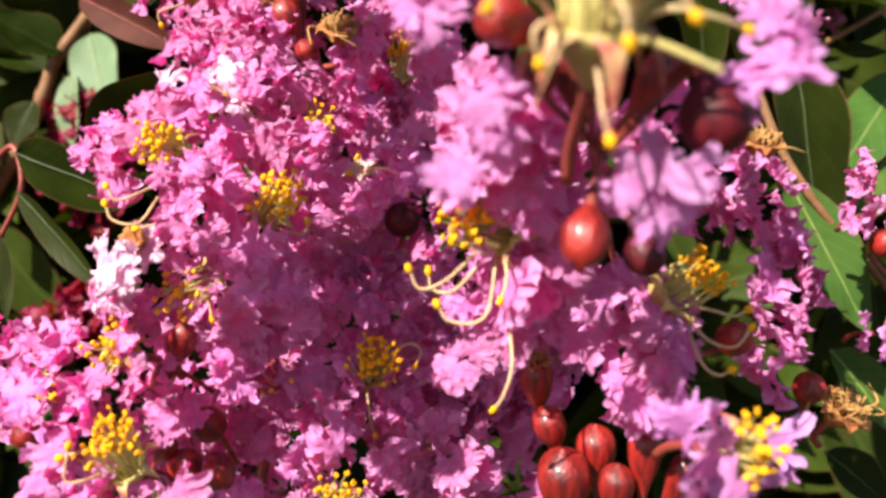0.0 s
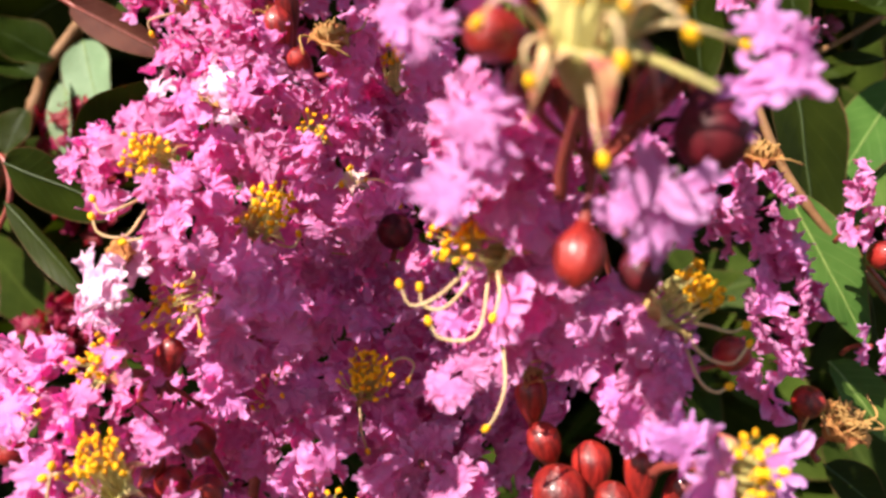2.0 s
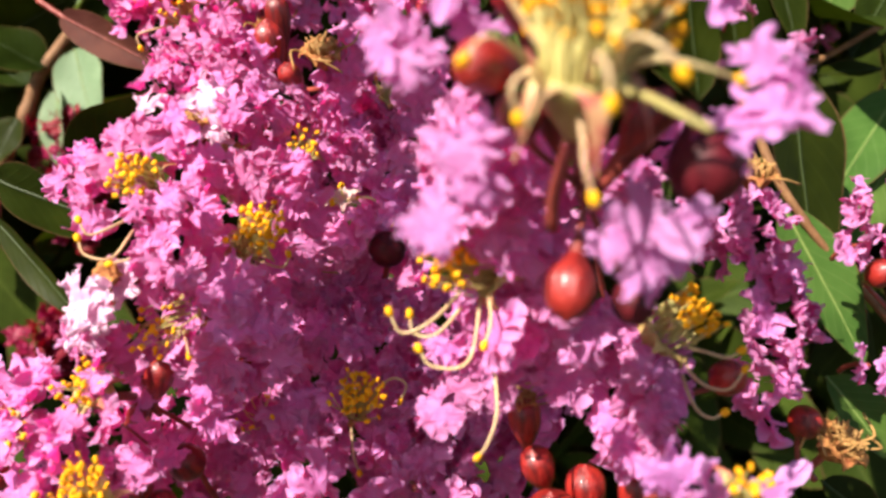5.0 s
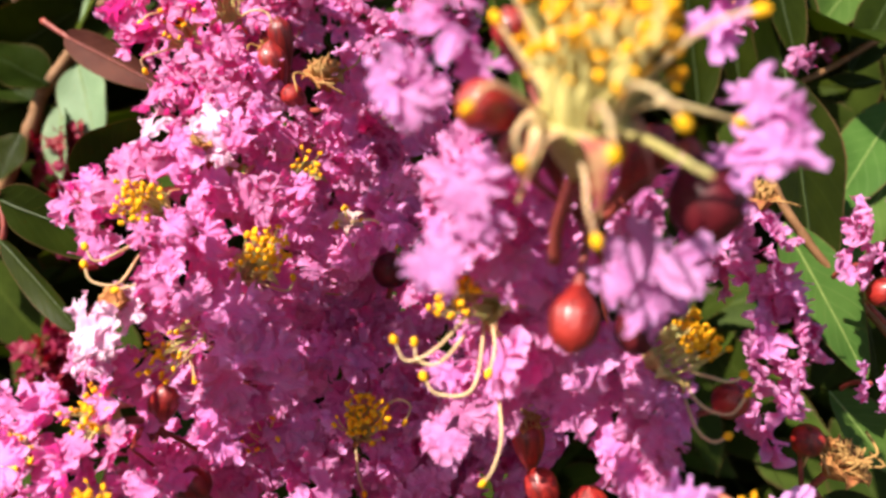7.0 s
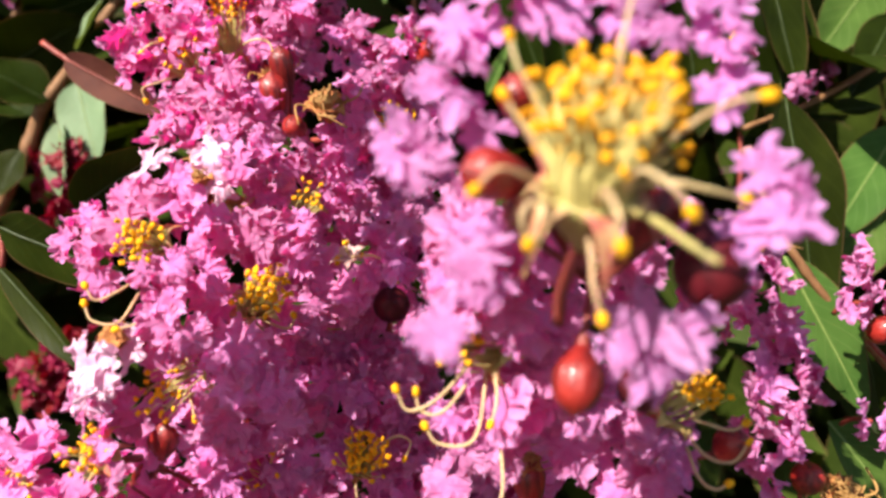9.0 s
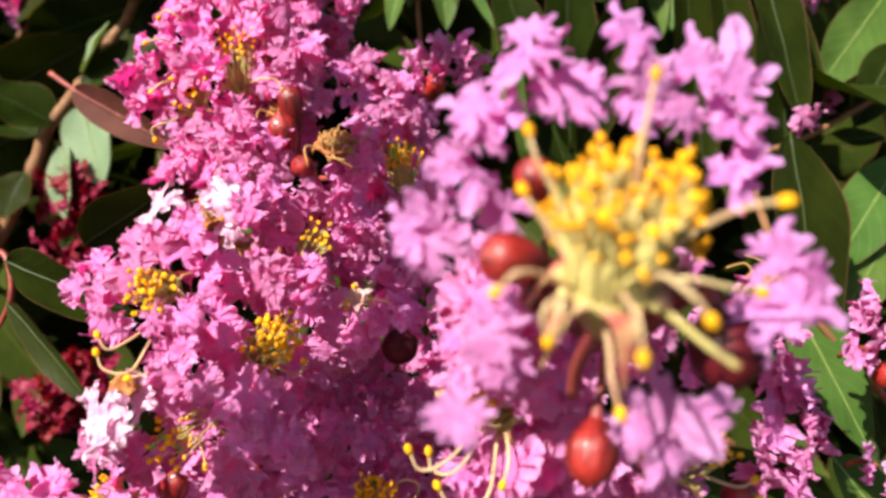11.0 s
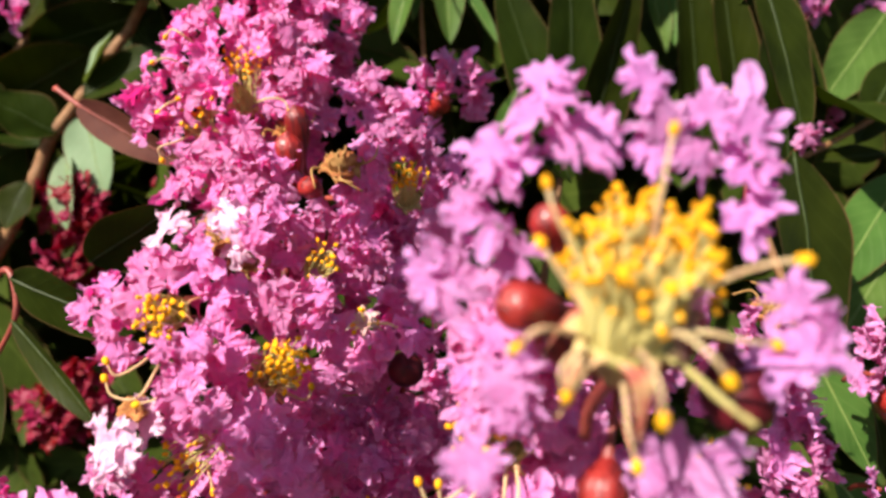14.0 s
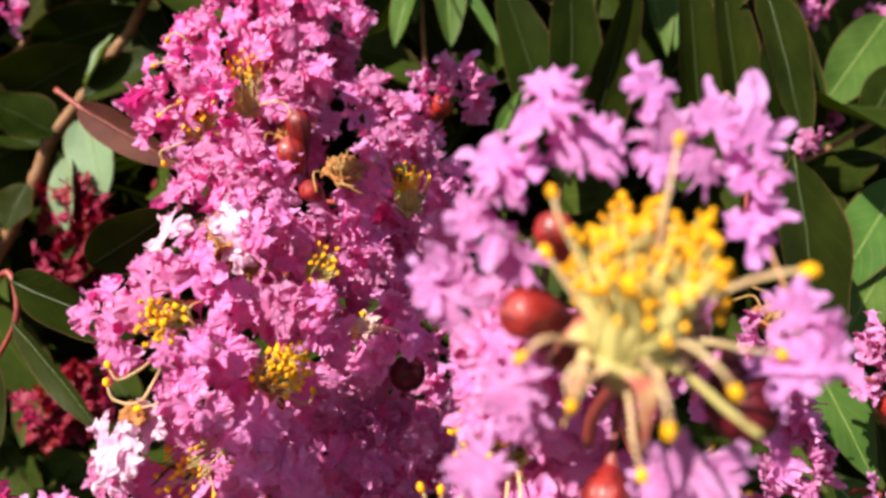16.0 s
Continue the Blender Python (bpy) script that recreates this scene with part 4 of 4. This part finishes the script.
bud((-8.9, 153.9, -26.3), (0.00, -0.74, 0.36), 7.9, 4, (-11.1, 161.6, -38.3))
bud((-37.7, 179.1, 15.1), (0.00, -0.20, 0.96), 7.6, 3, (-37.7, 183.5, -2.3))
bud((-31.5, 173.9, 10.2), (-0.30, -0.62, 0.44), 5.3, 1, (-30.2, 182.4, 1.8))
spent((-24.1, 172, 15.8), (0.00, -0.46, 0.71), 7.9, 138, (-29.9, 181.5, 7.3))
bud((-1.6, 219.1, 30.4), (0.00, -0.70, 0.56), 6.6, 0, (-3.1, 222.4, 17.1))
bud((-4.6, 218.6, 27.9), (-0.30, -0.72, 0.46), 5.0, 0, (-3.1, 222.4, 17.1))
spent((-50.1, 161.7, 1), (-0.20, -0.46, 0.71), 5.5, 139, (-50.6, 168.2, -7.3))
spent((-44.3, 162.5, -5.2), (0.10, -0.58, 0.63), 4.3, 140, (-45.9, 169.3, -11.3))
bud((-52.8, 133.8, -48.7), (0.20, -0.11, 0.94), 4.5, 3, (-57.6, 140.8, -59))
bud((-55.5, 131.8, -53.5), (0.60, -0.29, 0.57), 3.8, 2, (-57.6, 139.8, -63.7))
bud((-51.8, 121.3, -64.2), (0.50, -0.27, 0.67), 3.8, 3, (-52.3, 132, -76.2))
spent((-24.3, 151.5, -27.7), (0.00, -0.58, 0.63), 5.4, 141, (-25, 158, -36.1))
spent((-38.7, 188.9, 23), (-0.10, -0.32, 0.89), 7.1, 142, (-38.2, 192.3, 9.9))

bud((-52, 170.9, -4.4), (-0.05, -0.2, 0.97), 5.0, 3, (-50, 179.9, -18.4))
bud((-50.3, 130.8, -46.3), (0.3, -0.3, 0.9), 5.4, 2, (-48.3, 139.8, -60.3))
bud((-36, 183.5, 23), (-0.1, -0.15, 0.98), 6.0, 3, (-34, 192.5, 9))
bud((-35.6, 136.9, -46.1), (0.0, -0.4, 0.9), 3.0, 3, (-33.6, 145.9, -60.1))

# ---- petals that crowd between the larger ones of both clusters ----
def crowd(step, seed):
    """Fill the clusters' open faces: a petal wherever the flowers' own petals leave room, but none over stamens or capsules."""
    r0 = random.Random(seed)
    taken = [c for _, _, limbs, _ in BLOOMS for c in limbs]
    anchors = list(taken)
    tufts = [t for _, _, _, t in BLOOMS if t is not None]
    clear = [ob.location.copy() for ob in scene.objects if ob.name.startswith(("flower_bud", "withered_flower"))]
    flat = lambda a, b: math.hypot(a.x - b.x, a.z - b.z)
    x = -0.105
    while x < 0.075:
        z = EYE - 0.09
        while z < EYE + 0.085:
            p = Vector((x + r0.uniform(-0.4, 0.4) * step, 0, z + r0.uniform(-0.4, 0.4) * step))
            z += step
            close = sorted(anchors, key=lambda a: flat(a, p))[:4]
            if flat(close[1], p) > 0.0095 or min(flat(a, p) for a in taken) < step * 0.6:
                continue
            if any(flat(t, p) < 0.005 for t in tufts) or any(flat(c, p) < 0.0048 for c in clear):
                continue
            share = [1 / (flat(a, p) + 0.001) for a in close]
            p.y = sum(a.y * w for a, w in zip(close, share)) / sum(share) + r0.uniform(0.0, 0.004)
            taken.append(p)
            ob, fz, _, _ = min(BLOOMS, key=lambda b: (b[0].location - p).length)
            add_petal(ob, fz, p - ob.location, r0.uniform(0.0085, 0.0115), "pink", r0)
        x += step


crowd(0.0062, 77)

# ---- blossoms deep in the shrub ----
flower((159.9, 322.3, 73.5), (0.00, -0.82, 0.48), 36, (0, 0, 0),
       [(-4.4, 0, -0.1, 10.7), (5.5, 2.4, 1.8, 10.8), (1.1, 1.2, -4, 10.8), (2.6, 4.3, 5.7, 9.6)], 143, kind="inner", cup=None, count=0, label="small lilac-pink blossom deep in the shaded shrub")
flower((189.2, 331.9, 70.4), (0.00, -0.82, 0.48), 36, (0, 0, 0),
       [(-4.5, 0, -0.1, 11.1), (5.8, 2.4, 1.8, 11.1), (1.2, 1.2, -4.2, 11.1), (2.9, 4.3, 5.8, 9.9)], 144, kind="inner", cup=None, count=0, label="small lilac-pink blossom deep in the shaded shrub")
flower((-190.7, 341.6, 68), (0.00, -0.82, 0.48), 36, (0, 0, 0),
       [(-4.5, 0, -0.1, 11.4), (3.3, 2.4, 1.8, 11.5), (-1.1, 1.1, -4.2, 11.5), (-0.8, 4.3, 5.9, 10.3)], 145, kind="inner", cup=None, count=0, label="small lilac-pink blossom deep in the shaded shrub")
flower((-186.2, 351.3, 65.5), (0.00, -0.82, 0.48), 36, (0, 0, 0),
       [(-4.6, 0, -0.1, 11.8), (3.5, 2.4, 1.8, 11.9), (-1, 1.1, -4.4, 11.9), (-0.7, 4.3, 6, 10.6)], 146, kind="inner", cup=None, count=0, label="small lilac-pink blossom deep in the shaded shrub")
flower((139.3, 266.4, 27), (0.00, -0.82, 0.48), 36, (0, 0, 0),
       [(-2.6, 0, 0, 6.4), (3.7, 2.3, 1.2, 6.4), (1.1, 1.5, -2.6, 6.4), (2.5, 3.7, 3.1, 5.7)], 147, kind="inner", cup=None, count=0, label="small lilac-pink blossom deep in the shaded shrub")

# ---- stalks of the clusters ----
branch("flower_stalk", "slender red-brown stalk of the short flower cluster",
       [(56.6, 296.2, -193.9), (50.4, 201.5, -158.4), (44.5, 152.9, -107.8), (47.7, 150.2, -82.4), (42.9, 145.6, -55.8), (33.9, 138.7, -30.5), (27, 121.6, -14.8), (19.9, 96.9, -5.7), (15.3, 73.7, 5.5)], 1.4,
       [], STALK, category="stalk")
branch("flower_stalk", "red-brown stalk of the tall flower cluster, hidden by petals",
       [(-58.7, 297.8, -186.2), (-55.5, 200.7, -162), (-48.3, 151, -117.1), (-41.9, 154.4, -81.8), (-39.7, 173.3, -31), (-42.6, 193.2, 14.1), (-49.1, 215.1, 49.9), (-50.9, 219, 68.5)], 3.0,
       [], STALK, category="stalk")

# ---- twigs and leaves ----
def shade_spray(seed):
    """Unseen flowering spray, added for shade: it arches forward over the clusters, out of the shrub, and keeps the sun
    off the inner side of the tall one.
    """
    r0 = random.Random(seed)
    spine = [Vector((8 + 0.08 * z, 150 + 0.8 * max(0, z + 35), z)) + SUN_WAY * 132 for z in range(-88, 52, 8)]
    across = SUN_WAY.cross(Vector((0.0, 0.45, 0.9))).normalized()
    along = SUN_WAY.cross(across)
    for k, p in enumerate(spine):
        c = p + across * (8 if k % 2 else -7) + across * r0.uniform(-3, 3)
        ring = [across * math.cos(a) + along * math.sin(a) for a in (0.3, 1.6, 2.8, 4.1, 5.3)]
        flower(tuple(c), tuple(SUN_WAY), 34, (0, 0, 0), [tuple(q * 6.8 + SUN_WAY * r0.uniform(-2, 2)) + (r0.uniform(10, 13),) for q in ring], seed * 40 + k, kind="inner", cup=None, count=0,
               label="pink crape myrtle flower on an added unseen spray that shades others")
    branch("flower_stalk", "slender red-brown stalk of the added unseen shade spray above the clusters", [tuple(p - SUN_WAY * 2) for p in spine] + [(-70, 190, 165), (-60, 300, 190), (-45, 420, 170)], 1.5, [], STALK, category="stalk")


shade_spray(3)
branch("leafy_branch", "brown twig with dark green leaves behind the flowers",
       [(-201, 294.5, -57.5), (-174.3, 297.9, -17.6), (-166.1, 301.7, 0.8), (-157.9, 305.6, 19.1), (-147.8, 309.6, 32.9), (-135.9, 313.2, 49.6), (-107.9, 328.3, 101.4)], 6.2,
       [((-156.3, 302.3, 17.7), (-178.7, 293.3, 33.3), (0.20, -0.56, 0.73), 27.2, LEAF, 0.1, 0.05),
        ((-144.7, 304, 25.7), (-134.4, 290.1, -5.9), (-0.20, -0.72, 0.46), 24.1, GREY_LIT_LEAF, 0.15, 0.05),
        ((-150.6, 298.6, 9.7), (-149.1, 287.3, -19.2), (-0.30, -0.74, 0.36), 14.2, GREY_LIT_LEAF, 0.25, 0.05),
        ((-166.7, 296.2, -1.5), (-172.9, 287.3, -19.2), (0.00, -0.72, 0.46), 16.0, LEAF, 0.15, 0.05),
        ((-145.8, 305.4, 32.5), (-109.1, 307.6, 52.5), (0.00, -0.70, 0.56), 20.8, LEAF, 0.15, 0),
        ((-145.4, 306.6, 37.9), (-131.1, 303.6, 57.7), (0.00, -0.34, 0.79), 13.7, GREY_LIT_LEAF, 0.15, 0)])
branch("leafy_branch", "thin red twig with broad green red-edged leaves beside the flowers",
       [(-124.3, 189.3, -23.1), (-112.8, 187.5, -12.5), (-108.7, 183.4, -22.4), (-115.8, 182.6, -35.6)], 1.8,
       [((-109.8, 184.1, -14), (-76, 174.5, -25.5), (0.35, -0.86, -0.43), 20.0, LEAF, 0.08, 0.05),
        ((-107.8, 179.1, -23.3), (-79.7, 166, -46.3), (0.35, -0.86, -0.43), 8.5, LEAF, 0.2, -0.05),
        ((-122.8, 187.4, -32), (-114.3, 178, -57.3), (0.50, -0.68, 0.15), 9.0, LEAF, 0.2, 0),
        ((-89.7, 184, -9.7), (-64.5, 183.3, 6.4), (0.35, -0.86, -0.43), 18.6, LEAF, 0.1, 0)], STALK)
branch("leafy_branch", "bronze young leaf on a thin twig",
       [(-116.2, 227, 34.1), (-107.9, 222.9, 29.2), (-106.3, 222.8, 28.4)], 1.7,
       [((-108.3, 223, 29.5), (-71.5, 205.2, 12.8), (0.50, -0.82, -0.24), 11.7, RED_LEAF, 0.25, 0)], STALK)
branch("leafy_branch", "grey-brown twig with large glossy green leaves",
       [(74.6, 177.1, 5.8), (80.4, 171.4, -11.4), (87.2, 169.1, -22), (96.6, 166.6, -33.9), (111.4, 165.4, -49), (127.3, 165.4, -63.4)], 2.3,
       [((83.4, 171.7, -19.6), (99.7, 157.3, -53.4), (-0.20, -0.70, 0.56), 16.1, PALE_LIT_LEAF, 0.12, 0.05),
        ((99.3, 211.3, 17.9), (106.4, 187.9, -49.2), (0.35, -0.86, -0.43), 29.9, LEAF, 0.1, 0.05),
        ((102.3, 171.5, -34.9), (113.8, 170.7, -62.4), (0.20, -0.72, 0.46), 11.3, LEAF, 0.2, 0.1),
        ((103.5, 180.2, -65.9), (118.4, 171.2, -84.3), (0.10, -0.70, 0.56), 16.4, PALE_LIT_LEAF, 0.2, 0.1),
        ((102, 174.6, -92.5), (118.4, 166.9, -104.4), (0.10, -0.70, 0.56), 13.4, LEAF, 0.2, 0.1)])
branch("leafy_branch", "red-brown twig with pale-veined green leaves",
       [(174.5, 254.6, 43.5), (148.1, 249.5, 29.3), (126.1, 244.1, 17.9), (97.1, 231.9, 8.7)], 2.5,
       [((155.5, 247.1, 8.1), (124.2, 227.2, -27.8), (0.10, -0.61, 0.74), 22.3, PALE_LIT_LEAF, 0.1, 0),
        ((152.2, 238, -10.4), (124.9, 221.8, -43.3), (0.10, -0.61, 0.74), 20.1, PALE_LIT_LEAF, 0.1, 0),
        ((148.5, 246.6, 15.4), (120.8, 240, 13.2), (0.00, -0.44, 0.81), 11.2, LEAF, 0.1, 0),
        ((159.9, 274.4, 64.3), (129.7, 256.8, 30), (0.20, -0.70, 0.56), 21.8, PALE_LIT_LEAF, 0.15, 0.05),
        ((159.3, 263.3, 45.8), (140.5, 249.4, 18.8), (0.20, -0.70, 0.56), 19.4, LEAF, 0.15, 0.05),
        ((100.6, 245.3, 72), (111.5, 224, 19.9), (0.35, -0.86, -0.43), 21.0, LEAF, 0.1, 0.05)])
branch("leafy_branch", "upright twig with large dark green leaves at the back",
       [(36.8, 260.2, -36.1), (44.8, 271.4, 16.7), (48.7, 280.1, 57.6), (50.6, 289.7, 102.7)], 2.9,
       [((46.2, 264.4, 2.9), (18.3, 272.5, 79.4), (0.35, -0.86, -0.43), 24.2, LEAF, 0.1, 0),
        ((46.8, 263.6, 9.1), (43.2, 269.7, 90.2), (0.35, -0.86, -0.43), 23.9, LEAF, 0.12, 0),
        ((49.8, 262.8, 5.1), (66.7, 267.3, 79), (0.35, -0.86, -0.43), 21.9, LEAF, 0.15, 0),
        ((31.5, 262.4, 3), (27.2, 253.9, 40.1), (-0.50, -0.62, 0.44), 7.1, PALE_LIT_LEAF, 0.3, 0),
        ((18.7, 259.6, 19), (25.9, 258.2, 36.4), (-0.20, -0.58, 0.63), 5.9, PALE_LIT_LEAF, 0.3, 0)])
branch("leafy_branch", "upright twig with long dark green leaves and small buds",
       [(106.4, 252.8, -13.2), (107.4, 261.9, 29.7), (106.3, 269.4, 64.9), (105.8, 276.9, 100.2)], 1.8,
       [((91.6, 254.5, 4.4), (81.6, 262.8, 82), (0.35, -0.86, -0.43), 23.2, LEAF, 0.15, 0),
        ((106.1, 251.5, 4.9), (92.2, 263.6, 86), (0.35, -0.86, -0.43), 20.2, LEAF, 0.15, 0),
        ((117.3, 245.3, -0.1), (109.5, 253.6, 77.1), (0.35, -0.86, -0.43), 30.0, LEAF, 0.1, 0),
        ((75.8, 284.5, 78.4), (79.9, 271.2, 49.3), (0.20, -0.72, 0.46), 10.3, PALE_LIT_LEAF, 0.25, 0),
        ((86.3, 285.4, 82.7), (83.3, 272.6, 51.4), (-0.30, -0.72, 0.46), 9.3, PALE_LIT_LEAF, 0.25, 0),
        ((103.2, 285.5, 82.9), (106.9, 274, 57.7), (-0.30, -0.72, 0.46), 9.3, PALE_LIT_LEAF, 0.25, 0)], STALK)
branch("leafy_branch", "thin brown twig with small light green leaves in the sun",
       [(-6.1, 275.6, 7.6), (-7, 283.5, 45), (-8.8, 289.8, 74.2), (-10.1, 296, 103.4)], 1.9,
       [((-10.9, 287.3, 81.7), (-18.6, 274.9, 52.3), (-0.20, -0.58, 0.63), 10.8, PALE_LIT_LEAF, 0.2, 0.05),
        ((0.6, 287.7, 83.9), (2.8, 274.9, 52.6), (0.10, -0.58, 0.63), 13.7, PALE_LIT_LEAF, 0.2, 0.05),
        ((6, 285.6, 73.7), (20.2, 275, 52.8), (0.20, -0.58, 0.63), 7.0, PALE_LIT_LEAF, 0.3, 0.05),
        ((-14.1, 290.3, 86.2), (-10.6, 280.8, 60.9), (0.30, -0.60, 0.54), 10.5, PALE_LIT_LEAF, 0.2, 0.05),
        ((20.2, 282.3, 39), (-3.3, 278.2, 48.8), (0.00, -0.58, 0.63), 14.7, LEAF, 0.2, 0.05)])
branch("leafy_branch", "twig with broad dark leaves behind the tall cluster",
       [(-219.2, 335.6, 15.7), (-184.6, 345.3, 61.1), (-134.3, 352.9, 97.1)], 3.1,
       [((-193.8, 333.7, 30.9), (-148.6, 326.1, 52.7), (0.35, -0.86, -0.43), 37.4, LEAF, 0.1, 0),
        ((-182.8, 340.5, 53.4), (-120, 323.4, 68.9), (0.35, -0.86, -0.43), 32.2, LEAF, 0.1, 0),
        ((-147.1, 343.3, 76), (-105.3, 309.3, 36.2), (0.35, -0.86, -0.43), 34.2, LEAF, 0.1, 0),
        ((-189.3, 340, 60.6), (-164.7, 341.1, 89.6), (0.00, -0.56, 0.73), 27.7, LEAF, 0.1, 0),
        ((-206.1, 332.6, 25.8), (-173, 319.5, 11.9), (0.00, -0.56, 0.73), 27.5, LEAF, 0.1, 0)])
flower((90.8, 226.8, 33.1), (0.00, -0.56, 0.73), 36, (-0.9, -1.3, 3.3),
       [(-0.9, -0.4, -1.7, 10.2), (5.2, 1.9, -0.8, 6.9), (-3.5, 1.7, -1.7, 6.9)], 148, cup=None, count=5)
flower((109.8, 224, 19.9), (0.00, -0.82, 0.48), 36, (0, 0, 0),
       [(-0.9, 0.2, 0.8, 10.2), (4.5, 2.6, 2.5, 6.9)], 149, cup=None, count=0)

# ---- shrub and ground behind ----
def in_crown(c):
    """Whether a place lies in the shrub's rounded, uneven crown, off the flowers."""
    bulge = 1 + 0.22 * noise.noise(c * 3.1)
    return c.y > 0.305 and ((c.x / 1.0) ** 2 + ((c.y - 0.74) / 0.50) ** 2 + ((c.z - 1.12) / 0.86) ** 2) < bulge


def leaf_mass(name, label, count, box, seed, mat, size=1.0):
    """Uncounted leaves of the shrub, one mesh."""
    r0 = random.Random(seed)
    verts, faces, uvs = [], [], []
    lv0, lf0, uv0 = leaf_verts(0.05, 0.024, 0.15, 0.1, 0.05, seed, 6, 3)
    while count:
        c = Vector([r0.uniform(a, b) for a, b in box])
        if not in_crown(c):
            continue
        count -= 1
        m = Matrix.Translation(c) @ Euler((r0.uniform(-0.9, 0.9) + 0.6, r0.uniform(-0.7, 1.1), r0.uniform(0, 6.28))).to_matrix().to_4x4() @ Matrix.Scale(size * r0.uniform(0.7, 1.35), 4)
        k = len(verts)
        verts += [m @ Vector(q) for q in lv0]
        faces += [tuple(j + k for j in q) for q in lf0]
        uvs += uv0
    ob = new(name, mesh_of(name, verts, faces, [mat], uvs))
    return tagged(ob, label, "foliage", kind="stuff")


leaf_mass("foliage", "dense dark green crape myrtle leaves in the shrub behind", 15000, ((-0.62, 0.62), (0.31, 0.66), (0.9, 1.7)), 5, LIFTED_LEAF)
leaf_mass("foliage", "dark green leaves in the depth of the shrub", 3500, ((-0.5, 0.62), (0.42, 0.68), (1.28, 1.55)), 7, LIFTED_LEAF)
leaf_mass("foliage", "dark green leaves of the shrub's wide rounded crown", 8000, ((-1.1, 1.1), (0.3, 1.3), (0.15, 2.1)), 6, LIFTED_LEAF, 1.7)

# trunks of the shrub
shrub = new("shrub")
shrub.location = (0, 0.78, 0)
tagged(shrub, "many-stemmed crape myrtle shrub with smooth tan-brown trunks", "shrub")
for k, (fx, fy, tx, ty, tz) in enumerate(((-0.05, 0.0, -0.45, -0.2, 1.35), (0.03, 0.05, 0.35, -0.15, 1.4), (0.0, -0.05, -0.05, -0.28, 1.3), (0.06, 0.0, 0.15, 0.2, 1.6), (-0.03, 0.06, -0.3, 0.2, 1.5))):
    line = bend([(fx, fy, -0.05), (fx * 2, fy * 2, 0.35), ((fx + tx) * 0.5, (fy + ty) * 0.5, tz * 0.62), (tx, ty, tz)], 8)
    v, f = tube(line, [0.026 * (1 - 0.75 * i / len(line)) for i in range(len(line))], 12)
    part("trunk", mesh_of("trunk", v, f, [BARK]), shrub)

r9 = random.Random(9)


def filler(low, high, spread, count, seed, sizes=(11, 14)):
    """Inner flowers that fill a cluster along its stalk from low to high (mm)."""
    r8 = random.Random(seed)
    for k in range(count):
        t = (k + 0.5) / count
        a = r8.uniform(0, 6.28)
        rad = spread * (1 - 0.45 * t) * r8.uniform(0.35, 1.0)
        c = [low[i] + (high[i] - low[i]) * t for i in range(3)]
        c = (c[0] + rad * math.cos(a), c[1] - 0.4 * rad * abs(math.sin(a)), c[2] + rad * 0.5 * math.sin(a))
        flower(c, (0.6 * math.cos(a), -0.8, 0.4), 30, (0, -2, 2),
               [(9 * math.cos(b), r8.uniform(-4, 4), 9 * math.sin(b), r8.uniform(*sizes)) for b in (0.3, 1.4, 2.5, 3.6, 4.7, 5.8)], seed + k, kind="inner", cup=None, count=0,
               label="pink crape myrtle flower crowded inside the cluster")


filler((-3.6, 172.8, -91.5), (-7.9, 210.3, 17.8), 12, 8, 1040)
filler((-53.4, 168.3, -122), (-51.8, 238.9, 75.4), 32, 26, 900)
filler((-85.6, 150.6, -109.1), (-71.6, 160.3, -73), 12, 5, 960)
filler((6, 152, -92), (8, 160, -46), 13, 8, 1100)
filler((30.5, 166.5, -72.8), (25.7, 164.4, -20.1), 14, 5, 980)
for k in range(22):
    mid = r9.choice(((-150, 300, -16), (-141, 298, -30), (-134, 300, -9), (-119, 302, -1), (-150, 296, -38), (-152, 288, -94), (-159, 289, -87), (-145, 290, -76), (-180, 304, 3)))
    c = tuple(q + r9.uniform(-8, 8) for q in mid)
    flower(c, (r9.uniform(-.4, .4), -0.8, 0.4), 34, (0, -2, 2), [(8 * math.cos(a), -2, 8 * math.sin(a), 11) for a in (0.3, 1.4, 2.5, 3.6, 4.7, 5.8)], 700 + k, kind="crimson", cup=None, count=0,
           label="crimson crape myrtle flower deep in the shrub")

g = bmesh.new()
bmesh.ops.create_grid(g, x_segments=60, y_segments=60, size=400)
for v in g.verts:
    v.co.z = 0.03 * noise.noise(v.co * 0.7)
me = bpy.data.meshes.new("ground")
g.to_mesh(me)
g.free()
me.materials.append(SOIL)
tagged(new("ground", me), "dark bare soil under the shrub", "ground", kind="structure")
